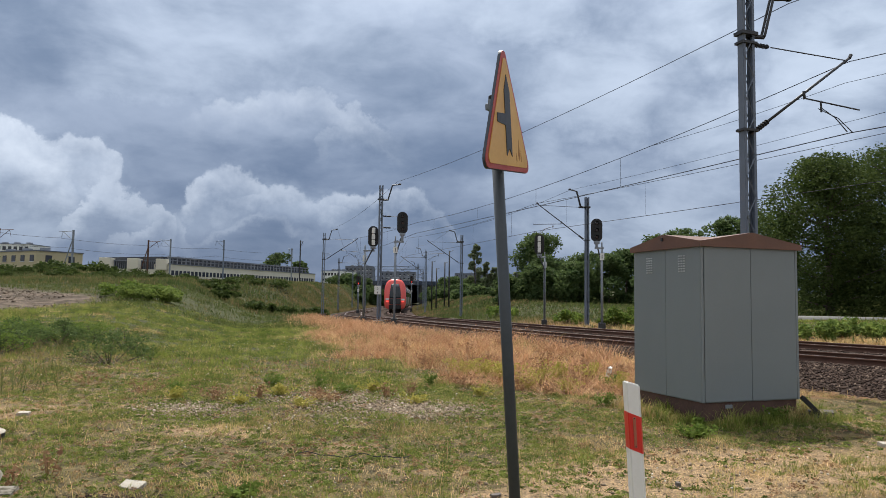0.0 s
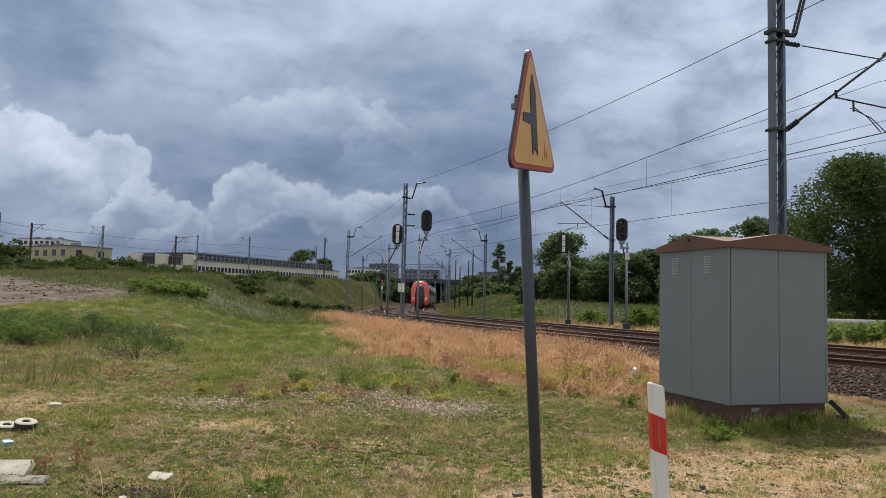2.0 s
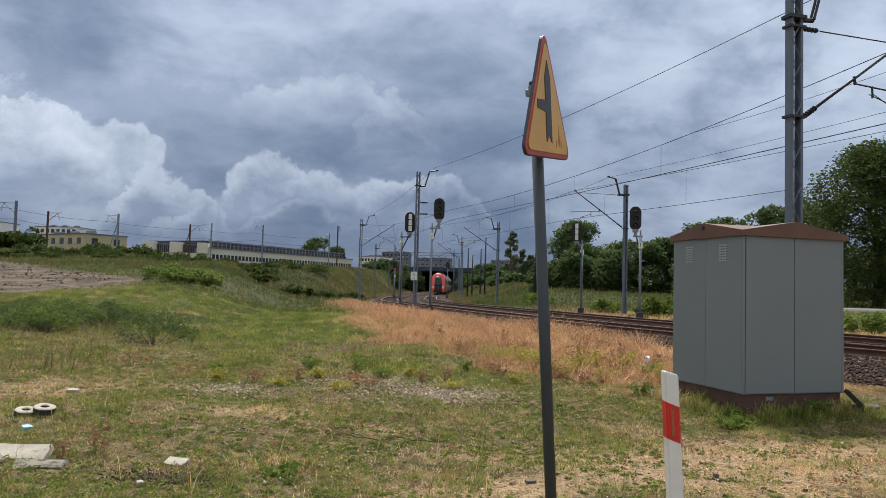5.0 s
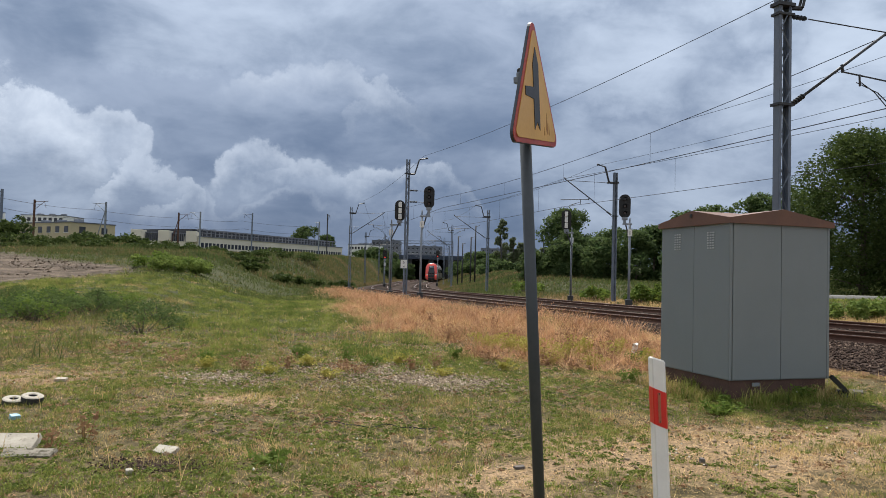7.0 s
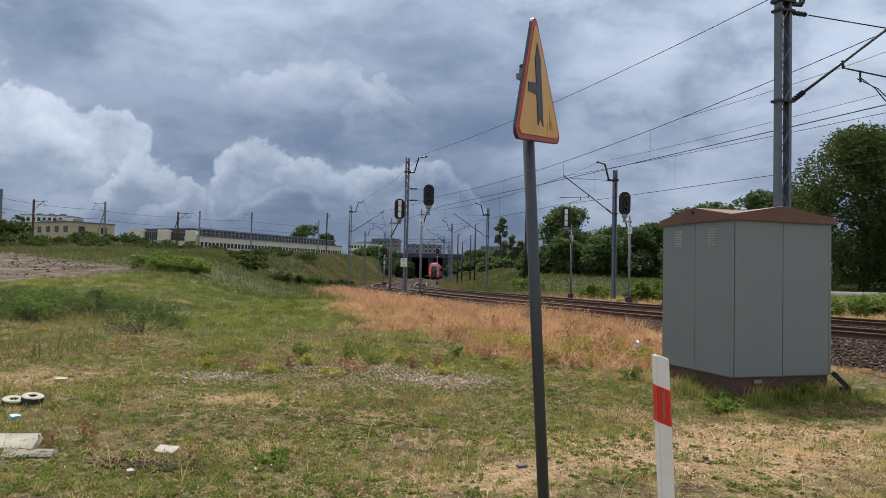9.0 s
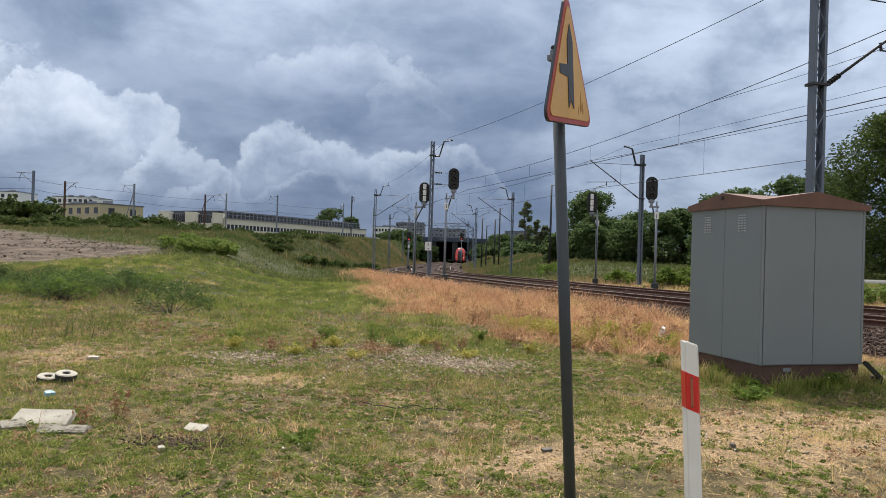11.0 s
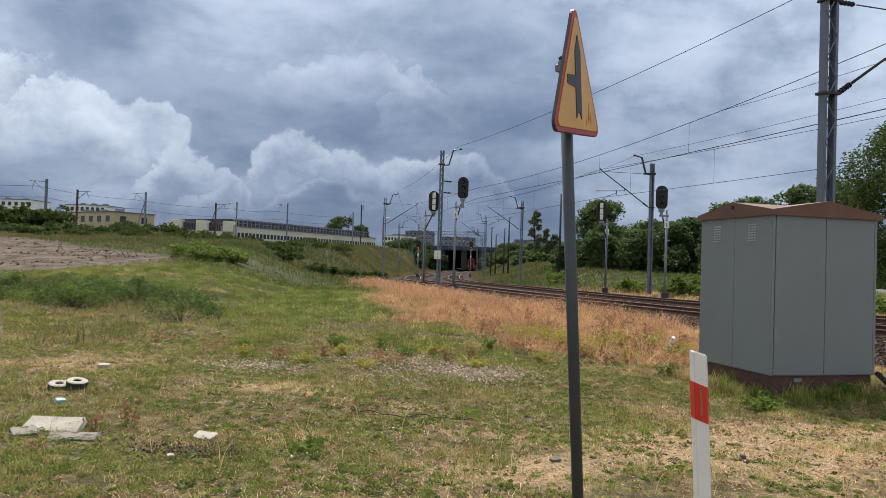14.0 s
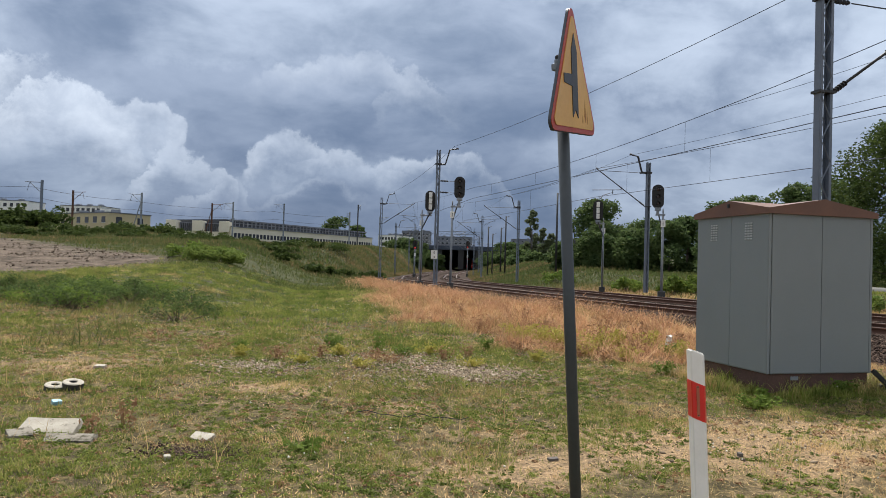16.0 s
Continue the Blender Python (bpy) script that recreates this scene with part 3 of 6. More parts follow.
def bush(x, y, h, w, leaves, size, mat, label, name="bush", group="bushes"):
    z = hz(x, y) - 0.05
    t = thing(name, pose(x, y, z), label, "bush", group)
    bm = bmesh.new()
    cs, rs = [], []
    for i in range(18):
        a, q = rng.random() * 6.283, rng.random() ** 0.5 * w * 0.46
        c = Vector((math.cos(a) * q, math.sin(a) * q, h * (0.18 + 0.72 * rng.random() * (1 - 1.2 * q / w))))
        cs.append(c)
        rs.append(min(w * (0.10 + 0.10 * rng.random()), c.z * 1.05))
        rod(bm, (c.x * 0.15, c.y * 0.15, 0), c, 0.012 * h + 0.004, 0.004, 5)
    tagged(part("stem", bm, BARK, t), kind="stuff")
    v, f = leaf_cloud(cs, rs, leaves, size)
    v[:, 2] = np.maximum(v[:, 2], 0.02)
    o = arrays_mesh("foliage", v, f, mat)
    o.parent = t
    return t


BIG = "broad dark green deciduous tree in full leaf"
for x, y, h, w in ((23.4, 43, 9.7, 8.6), (29.0, 44, 10.7, 11), (35, 44, 11.5, 12), (31, 39.5, 7.5, 6.5), (41, 41, 12, 12)):
    tree(x, y, h, w, 44000, 0.088, LEAF, BIG, low=0.06, clumps=70, group="trees beyond the tracks")
for x, y, h, w in ((17.5, 58, 5.9, 6), (20.5, 60, 6.6, 6.5), (24.5, 61, 7.6, 6.5), (29, 63, 8.2, 8)):
    tree(x, y, h, w, 9000, 0.14, LEAFHEDGE, "bushy green tree standing in a hedge row", low=0.08, clumps=22, group="trees beyond the tracks")
for x, y, h, w in ((6.8, 72, 2.7, 4.5), (9.4, 70, 3.4, 5), (12.6, 68, 3.9, 5.5), (15.4, 66, 4.7, 5), (17.5, 68, 5.2, 5), (11.2, 76, 4.7, 6), (14.5, 74, 4.9, 6)):
    tree(x, y, h, w, 7500, 0.14, LEAFHEDGE, "dense green shrub-like tree in a hedge row", low=0.03, clumps=20, group="hedge trees")
tree(11.3, 84, 7.4, 7.0, 9000, 0.17, LEAFHEDGE, "tall loose-crowned grey-green tree behind a hedge", low=0.25)
for x, y, h, w in ((8.1, 178, 11.4, 4.2), (11.4, 184, 7.2, 3.0), (13.4, 186, 5.8, 3.0), (19, 175, 4.6, 4.0)):
    tree(x, y, h, w, 2600, 0.30, LEAFHAZED, "distant slender poplar with haze in its grey-green colour", low=0.12, clumps=30, slim=True, group="poplars")
for x, y, h, w in ((3.0, 120, 1.5, 5), (6.5, 118, 1.7, 5), (10.5, 122, 2.0, 6), (0.5, 150, 2.0, 6), (5.0, 150, 2.0, 7), (-2.5, 175, 2.4, 6), (-3.4, 205, 3.6, 6), (2, 200, 3.2, 8), (-4.5, 222, 4.0, 6), (3, 222, 4.0, 9), (9, 215, 4.0, 9), (16, 215, 4.5, 9), (15, 120, 3.0, 6), (20, 118, 3.6, 7)):
    tree(x, y, h, w, 2600, 0.26, LEAFHEDGE, "distant dark green thicket tree", low=0.02, clumps=14, group="thicket trees")
for x, y, h, w in ((-27.2, 200, 3.4, 6), (-24.6, 196, 4.0, 6), (-22.4, 190, 4.3, 5.5), (-21.2, 184, 3.8, 4.5), (-19.6, 198, 4.6, 4.5), (-17.9, 214, 5.0, 4.2), (-20.6, 206, 4.6, 4.5), (-24.0, 215, 4.6, 7), (-28.0, 216, 3.6, 7), (-32, 220, 3.2, 8), (-20.4, 176, 2.2, 3.6)):
    tree(x, y, h, w, 3600, 0.25, LEAFHEDGE, "leafy green bush-like tree on the cutting slope", low=0.02, clumps=18, group="cutting trees")
for x, y, h, w in ((-93, 400, 21, 22), (-84, 410, 17, 14)):
    tree(x, y, h, w, 9000, 0.5, LEAFHEDGE, "distant round-crowned tree behind the embankment", low=0.05, clumps=18)
for i in range(64):
    x = -72 + 54 * rng.random()
    bush(x, 72 + 20 * rng.random(), 0.5 + 0.9 * rng.random() ** 2, 1.6 + 2.6 * rng.random(), 800, 0.12, LEAF, "dark green scrub bush on the embankment")
for i in range(7):
    bush(-82 + 18 * rng.random(), 102 + 5 * rng.random(), 3.4 + 1.4 * rng.random(), 4 + 2.5 * rng.random(), 1500, 0.24, LEAF, "tall dark scrub on the embankment crest")
for i in range(8):
    bush(-64 + 16 * rng.random(), 104 + 6 * rng.random(), 1.1 + 0.9 * rng.random(), 3 + 2 * rng.random(), 800, 0.22, LEAF, "low green scrub on the embankment crest")
for x, y, h, w in ((-17.9, 41, 1.1, 2.6), (-16.9, 42.5, 0.9, 2.4), (-19.2, 43, 1.2, 2.8), (-18.0, 45.5, 0.9, 2.6)):
    # the nearer bushes take the leaf colour with sunshine in it
    bush(x, y, h, w, 2600, 0.075, LEAFSUNLIT if y < 43 else LEAFLIGHT, "bright green leafy bush on the slope")
for x, y, h, w in ((-19.5, 62, 1.2, 1.8), (-17.0, 64, 0.7, 4.8), (-14.6, 65, 0.6, 4.8), (-22.5, 70, 0.8, 3.0), (-12.2, 68, 0.6, 3.0)):
    bush(x, y, h, w, 1800, 0.14, LEAF, "dark green bush at the embankment foot")
for x, y, h, w in ((9.1, 38.5, 1.2, 1.6), (10.3, 37.5, 1.3, 1.8), (7.5, 42.5, 1.2, 1.8), (4.6, 55, 1.3, 2.4), (14.0, 26.0, 0.75, 1.8), (15.2, 26.8, 0.8, 2.0), (16.6, 26.6, 0.65, 1.8), (18.6, 26.8, 0.6, 1.8), (12.5, 38, 1.0, 1.6)):
    # here too the nearest bushes get the sunshine-brightened leaf colour
    bush(x, y, h, w, 1500, 0.08, LEAFSUNLIT if y < 30 else LEAFLIGHT, "light green bush beside the tracks")

# ---- the way of a track ----


def along(line, y):
    """Place and heading of a track where it passes y."""
    i = int(np.argmin(np.abs(line[:, 1] - y) + 1000 * (line[:, 0] > 40)))
    t = line[min(i + 1, len(line) - 1)] - line[i - 1]
    return line[i], math.atan2(t[1], t[0])


# ---- overhead line masts ----


def lattice_mast(x, y, h, turn, reach, name="catenary_mast", bracket=True, arm=True, w=0.21, base=None, anchor=False):
    """A mast of two laced channels; its local x points to the track it serves."""
    z = hz(x, y) if base is None else base - float(drop(y))
    t = thing(name, pose(x, y, z, 0, 0, turn), "blue-grey laced steel mast carrying overhead line", "mast", "overhead line masts")
    half = w / 2
    for sx in (-1, 1):
        bm = bmesh.new()
        block(bm, (sx * half, 0, h / 2), (0.012, 0.16, h))
        block(bm, (sx * (half - 0.03), 0.08, h / 2), (0.06, 0.012, h))
        block(bm, (sx * (half - 0.03), -0.08, h / 2), (0.06, 0.012, h))
        part("channel", bm, MASTBLUE, t)
    n = int(h / 0.42)
    bars = []
    for k in (-1, 1):
        bm = bmesh.new()
        rod(bm, (-k * (half - 0.03), 0, 0), (k * (half - 0.03), 0, 0.42), 0.014, seg=4)
        bars.append(part("lacing_bar", bm, MASTBLUE, t, m=pose(0, -0.09, 0.2 + 0.42 * (0 if k < 0 else 1))))
    for sy in (-0.09, 0.09):
        for i in range(n):
            if sy < 0 and i < 2:
                continue
            o = new("lacing_bar", bars[i % 2].data)
            o.parent, o.matrix_basis = t, pose(0, sy, 0.2 + i * 0.42)
    bm = bmesh.new()
    block(bm, (0, 0, -0.1), (0.6, 0.5, 0.5), bevel=0.03)
    part("foundation", bm, SLEEPER, t)
    if bracket:
        bm = bmesh.new()
        zb = min(7.0, h * 0.925)
        block(bm, (0.0, 0, zb), (w + 0.12, 0.26, 0.07))
        rod(bm, (half, 0, zb - 0.03), (half + 0.32, 0, zb), 0.05, seg=6)
        rod(bm, (half + 0.3, 0.05, zb), (half + 0.55, 0.05, zb + 0.85), 0.03, seg=6)
        rod(bm, (half + 0.3, -0.05, zb), (half + 0.55, -0.05, zb + 0.85), 0.03, seg=6)
        rod(bm, (half + 0.55, 0, zb + 0.85), (half + 0.95, 0, zb + 0.92), 0.035, seg=6)
        part("earth_wire_bracket", bm, DARKSTEEL, t)
        bm = bmesh.new()
        for i in range(2):
            rod(bm, (half + 0.95 + i * 0.07, 0, zb + 0.90), (half + 0.95 + i * 0.07, 0, zb + 0.99), 0.06, 0.03, 8)
        part("insulator", bm, DARKSTEEL, t)
    if arm:
        lo, hi = ARM_LOW, ARM_HIGH
        bm = bmesh.new()
        block(bm, (0, 0, lo), (w + 0.1, 0.24, 0.05))
        part("clamp", bm, DARKSTEEL, t)
        bm = bmesh.new()
        block(bm, (0, 0, hi), (w + 0.1, 0.24, 0.05))
        part("clamp", bm, DARKSTEEL, t)
        bm = bmesh.new()
        a, b = Vector((half + 0.04, 0, lo)), Vector((reach, 0, hi + 0.05))
        rod(bm, a.lerp(b, 0.14), b, 0.03, seg=8)
        rod(bm, b, b + Vector((0.05, 0, 0.08)), 0.04, seg=6)
        part("cantilever_tube", bm, DARKSTEEL, t)
        bm = bmesh.new()
        rod(bm, (half + 0.5, 0, hi), (reach - 0.1, 0, hi - 0.02), 0.014, seg=6)
        part("tie_rod", bm, DARKSTEEL, t)
        bm = bmesh.new()
        for k in range(5):
            p = a.lerp(b, 0.03 + 0.022 * k)
            rod(bm, p, a.lerp(b, 0.045 + 0.022 * k), 0.062, 0.035, 8)
        part("insulator", bm, DARKSTEEL, t)
        bm = bmesh.new()
        for k in range(5):
            q = half + 0.06 + 0.08 * k
            rod(bm, (q, 0, hi), (q + 0.06, 0, hi), 0.055, 0.03, 8)
        part("insulator", bm, DARKSTEEL, t)
        bm = bmesh.new()
        p = a.lerp(b, 0.50)
        tip = Vector((reach + 0.25, 0, p.z - 0.20))
        rod(bm, p + Vector((0, 0, 0.05)), p + Vector((0.03, 0, -0.12)), 0.03, seg=6)
        rod(bm, p + Vector((0.0, 0, -0.10)), tip, 0.018, seg=6)
        q = p.lerp(tip, 0.30) + Vector((0, 0, -0.08))
        rod(bm, q + Vector((0, 0, 0.03)), q + Vector((0.01, 0, -0.22)), 0.022, seg=6)
        for o in (0.0, 0.08):
            e = Vector((reach - 0.45 + o, 0, CONTACT_UP + 0.30))
            rod(bm, q + Vector((0, o, -0.12)), e, 0.011, seg=6)
            rod(bm, e, (reach - 0.12 + 2 * o, 0, CONTACT_UP + 0.02), 0.011, seg=6)
        part("steady_arm", bm, DARKSTEEL, t)
    if anchor:
        for q in (6.05, 5.40):
            bm = bmesh.new()
            for k in range(5):
                rod(bm, (half + 0.06 + 0.09 * k, 0, q), (half + 0.13 + 0.09 * k, 0, q), 0.06, 0.03, 8)
            rod(bm, (half, 0, q), (half + 0.9, 0, q), 0.012, seg=5)
            part("insulator", bm, DARKSTEEL, t)
    return t


# heights above the mast's foot
ARM_LOW, ARM_HIGH, CONTACT_UP = 4.95, 6.80, 5.15


def normal_turn(line, y):
    p, a = along(line, y)
    return math.degrees(a) - 90


lattice_mast(6.27, 14.5, 8.3, 19, 2.85, base=0.24, w=0.29)
lattice_mast(-3.60, 40.0, 7.8, normal_turn(NEAR, 41), 2.4, arm=False, anchor=True, base=0.32)
lattice_mast(8.1, 40.0, 7.4, normal_turn(FAR, 41) + 180, 3.1, base=0.2)
lattice_mast(-10.66, 63.0, 7.3, normal_turn(NEAR, 63), 2.9, base=0.35)
lattice_mast(1.58, 62.0, 7.45, normal_turn(FAR, 62) + 180, 3.0, base=0.1)
for x, y, h in ((-2.1, 84, 7.6), (-4.0, 112, 7.6), (-3.9, 136, 7.6), (-4.6, 165, 7.6)):
    lattice_mast(x, y, h, normal_turn(FAR, y) + 180, 2.9, base=0.2)
for x, y, h in ((-14.6, 99, 7.4), (-14.5, 121, 8.6), (-16.6, 130, 7.6), (-18.6, 165, 7.6)):
    lattice_mast(x, y, h, normal_turn(NEAR, y), 2.9, base=0.3)


def gantry(x0, x1, y, z):
    t = thing("overhead_gantry", pose(x0, y, 0.2 - float(drop(y))), "grey steel gantry spanning both tracks", "gantry")
    w = x1 - x0
    for x in (0, w):
        bm = bmesh.new()
        for s in (-0.13, 0.13):
            block(bm, (x + s, 0, z / 2), (0.06, 0.25, z))
        part("post", bm, MASTBLUE, t)
    bm = bmesh.new()
    for q in (0, 0.55):
        block(bm, (w / 2, 0, z - 0.6 + q), (w, 0.12, 0.08))
    n = 12
    for i in range(n):
        rod(bm, (w * i / n, 0, z - 0.6), (w * (i + 0.5) / n, 0, z - 0.05), 0.025, seg=4)
        rod(bm, (w * (i + 0.5) / n, 0, z - 0.05), (w * (i + 1) / n, 0, z - 0.6), 0.025, seg=4)
    part("beam", bm, MASTBLUE, t)
    for x in (w * 0.3, w * 0.72):
        bm = bmesh.new()
        block(bm, (x, 0, z - 1.5), (0.08, 0.1, 1.8))
        rod(bm, (x, 0, z - 2.3), (x - 1.2, 0, z - 1.9), 0.03, seg=5)
        part("hanger", bm, MASTBLUE, t)


gantry(-15.6, -3.4, 142, 8.6)
gantry(-17.0, -4.6, 190, 8.6)


def pole(x, y, h, label, name="timber_pole", mat=None, r=0.11, lamp=False):
    t = thing(name, pose(x, y, hz(x, y)), label, "pole", "line poles")
    bm = bmesh.new()
    rod(bm, (0, 0, -0.2), (0, 0, h), r, r * 0.75, 8)
    part("shaft", bm, mat or DARKSTEEL, t)
    bm = bmesh.new()
    if lamp:
        rod(bm, (0, 0, h), (0.45, 0, h + 0.2), 0.03, seg=5)
        block(bm, (0.6, 0, h + 0.2), (0.5, 0.2, 0.1), bevel=0.02)
        part("lamp_head", bm, WHITEPAINT, t)
    else:
        rod(bm, (0, 0, h - 0.15), (0.5, 0, h + 0.05), 0.03, seg=5)
        part("bracket", bm, DARKSTEEL, t)


BLACKPOLE = "tall dark pole standing on the grassy bank"
for x, y, top in ((-1.6, 100, 7.0), (-1.0, 104, 6.2), (0.2, 100, 6.9), (0.75, 91, 7.9), (5.3, 67, 8.55), (9.5, 120, 7.5), (13.5, 130, 8.5), (6.8, 150, 9.0), (11.0, 88, 5.6), (16, 90, 6.0)):
    pole(x, y, top - hz(x, y), BLACKPOLE)

# ---- colour light signals ----


def signal(x, y, z, post_h, head_x, head_z, turn, back=False, lit=False, size=1.0, name="railway_signal"):
    """A three lamp signal with an oval backboard on a bracket; local -y is its front."""
    t = thing(name, pose(x, y, z - float(drop(y)), 0, 0, turn), "grey signal post with a black oval three-lamp head", "railway signal", "railway signals")
    bm = bmesh.new()
    rod(bm, (0, 0, 0), (0, 0, post_h), 0.07, 0.055, 10)
    rod(bm, (0, 0, post_h), (0, 0, post_h + 0.25), 0.035, seg=8)
    part("post", bm, GALV, t)
    bm = bmesh.new()
    block(bm, (0, 0, 0.15), (0.34, 0.34, 0.5), bevel=0.03)
    part("foot", bm, DARKSTEEL, t)
    bm = bmesh.new()
    rod(bm, (0.0, 0.10, 0.3), (0.0, 0.10, post_h * 0.80), 0.018, seg=6)
    rod(bm, (0.0, 0.10, post_h * 0.80), (head_x * 0.95, 0.10, head_z - 0.10), 0.035, seg=6)
    part("cable_conduit", bm, DARKSTEEL, t, "dark conduit bent up to the lamp head")
    bm = bmesh.new()
    block(bm, (head_x / 2, 0, post_h - 0.06), (abs(head_x) + 0.2, 0.14, 0.08), bevel=0.01)
    block(bm, (head_x, 0, (post_h + head_z) / 2 - 0.05), (0.14, 0.14, max(0.1, head_z - post_h)), bevel=0.02)
    block(bm, (head_x, 0, head_z - 0.03), (0.28, 0.2, 0.16), bevel=0.03)
    part("bracket", bm, GALV, t)
    bm = bmesh.new()
    block(bm, (0, -0.09, post_h - 0.5), (0.22, 0.02, 0.34), bevel=0.006)
    part("number_plate", bm, WHITEPAINT, t, "small white plate")
    bm = bmesh.new()
    block(bm, (0, -0.104, post_h - 0.5), (0.03, 0.008, 0.2))
    part("plate_mark", bm, DARKSTEEL, t)
    w, h = 0.29 * size, 0.60 * size
    bm = bmesh.new()
    outline = []
    for i in range(28):
        a = i / 28 * 6.28318
        cz = (h - w) * (1 if math.sin(a) >= 0 else -1)
        outline.append((head_x + w * math.cos(a), head_z + h + cz + w * math.sin(a)))
    prism(bm, outline, -0.015, 0.015)
    part("backboard", bm, SIGNALBLACK, t, "black oval backboard")
    bm = bmesh.new()
    for i in (-1, 0, 1):
        block(bm, (head_x, 0.10, head_z + h + i * h * 0.56), (w * 0.62, 0.16, h * 0.50), bevel=0.02)
    part("lamp_housing", bm, WHITEPAINT if back else SIGNALBLACK, t, "stacked lamp housing")
    for i in (-1, 0, 1):
        zc = head_z + h + i * h * 0.58
        bm = bmesh.new()
        n = 14
        ring = []
        for ry in (-0.02, -0.22 * size):
            ring.append([bm.verts.new((head_x + 0.105 * size * math.cos(j / n * math.pi * 1.25 - 0.39), ry, zc + 0.105 * size * math.sin(j / n * math.pi * 1.25 - 0.39))) for j in range(n + 1)])
        for j in range(n):
            bm.faces.new((ring[0][j], ring[0][j + 1], ring[1][j + 1], ring[1][j]))
        hood = part("hood", bm, SIGNALBLACK, t)
        mod = hood.modifiers.new("thick", "SOLIDIFY")
        mod.thickness = 0.006
        bm = bmesh.new()
        rod(bm, (head_x, -0.018, zc), (head_x, -0.035, zc), 0.085 * size, 0.06 * size, 14)
        part("lens", bm, REDGLOW if (lit and i == -1) else SIGNLENS, t, "red lit lamp" if (lit and i == -1) else "unlit dark lens")
    return t


SIGNLENS = material("unlit_lens", (0.05, 0.025, 0.018), None, 0.12)
signal(-2.60, 38, 0.25, 4.55, 0.36, 4.92, 6)
signal(8.05, 36, 0.2, 4.25, -0.26, 4.50, -6)
signal(-4.45, 40, 0.25, 4.20, -0.45, 4.35, 193, True)
signal(6.0, 42, 0.2, 4.15, 0.32, 4.25, 170, True)
signal(-10.5, 88, 0.3, 3.3, 0.0, 3.4, 0, lit=True)
signal(-4.9, 110, 0.3, 3.6, 0.0, 4.3, 0, lit=True)


def distance_plate():
    t = thing("kilometre_plate", pose(-3.68, 39.86, 0), "white kilometre plate with black numerals fixed on a mast", "sign")
    bm = bmesh.new()
    block(bm, (0, 0, 2.10), (0.36, 0.02, 0.48), bevel=0.004)
    part("plate", bm, WHITEPAINT, t)
    for text, dz, sz in (("5", 2.12, 0.22), ("4", 1.90, 0.17)):
        cu = bpy.data.curves.new("numeral", "FONT")
        cu.body, cu.size, cu.align_x, cu.extrude = text, sz, "CENTER", 0.002
        o = new("numeral", cu)
        o.parent = t
        o.matrix_basis = pose(0, -0.016, dz, 90, 0, 0)
        cu.materials.append(SIGNBLACK)


distance_plate()

# ---- overhead wires ----


def wire_mesh(bm, pts, r, seg=5):
    pts = [Vector(p) for p in pts]
    rings = []
    for i, p in enumerate(pts):
        d = (pts[min(i + 1, len(pts) - 1)] - pts[max(i - 1, 0)]).normalized()
        a = d.cross(Vector((0, 0, 1))).normalized()
        b = a.cross(d)
        rings.append([bm.verts.new(p + a * r * math.cos(j * 6.2832 / seg) + b * r * math.sin(j * 6.2832 / seg)) for j in range(seg)])
    for q, w in zip(rings, rings[1:]):
        for j in range(seg):
            bm.faces.new((q[j], q[(j + 1) % seg], w[(j + 1) % seg], w[j]))


def sag(a, b, s, n=14):
    a, b = Vector(a), Vector(b)
    return [a.lerp(b, i / n) - Vector((0, 0, s * 4 * (i / n) * (1 - i / n))) for i in range(n + 1)]


def catenary(anchors, name="overhead_line"):
    """Messenger, contact wire and droppers; anchors: x, y, messenger height, contact height, sag to the next."""
    t = thing(name, Matrix(), "thin dark overhead line with droppers above a track", "overhead wire", "overhead lines")
    mess, con, drops = [], [], []
    for (x0, y0, t0, c0, droop), (x1, y1, t1, c1, _) in zip(anchors, anchors[1:]):
        m = sag((x0, y0, t0), (x1, y1, t1), droop)
        c = sag((x0, y0, c0), (x1, y1, c1), 0.04)
        mess += m if not mess else m[1:]
        con += c if not con else c[1:]
        n = max(3, int(math.hypot(x1 - x0, y1 - y0) / 5))
        for i in range(n):
            f = (i + 0.5) / n * (len(m) - 1)
            k = int(f)
            drops.append((m[k].lerp(m[min(k + 1, len(m) - 1)], f - k), c[k].lerp(c[min(k + 1, len(m) - 1)], f - k)))
    for nm, pts, r in (("messenger_wire", mess, 0.010), ("contact_wire", con, 0.012)):
        bm = bmesh.new()
        wire_mesh(bm, pts, r)
        part(nm, bm, WIRE, t)
    for a, b in drops:
        bm = bmesh.new()
        rod(bm, a, b, 0.005, seg=4)
        part("dropper", bm, WIRE, t)


def over(line, ys, top=6.95, con=5.42, droop=0.35):
    return [(*line[int(np.argmin(np.abs(line[:, 1] - y) + 1000 * (line[:, 0] > 70)))], top, con, droop) for y in ys]


catenary([(24.5, -8, 7.0, 5.40, 0.3), (8.94, 15.4, 7.0, 5.40, 0.45), (-1.6, 41, 6.05, 5.44, 0.1)] + over(NEAR, [63, 99, 130, 165, 215]))
catenary([(30.0, -10, 6.95, 5.42, 0.2), (17.6, 12, 6.95, 5.40, 0.15), (5.0, 38.8, 6.95, 5.42, 0.3)] + over(FAR, [62, 84, 112, 136, 165, 215]))


def single_wire(pts, r, label, droop=0.3):
    t = thing("earth_wire", Matrix(), label, "overhead wire", "overhead lines")
    for a, b in zip(pts, pts[1:]):
        bm = bmesh.new()
        wire_mesh(bm, sag(a, b, droop), r)
        part("wire", bm, WIRE, t)


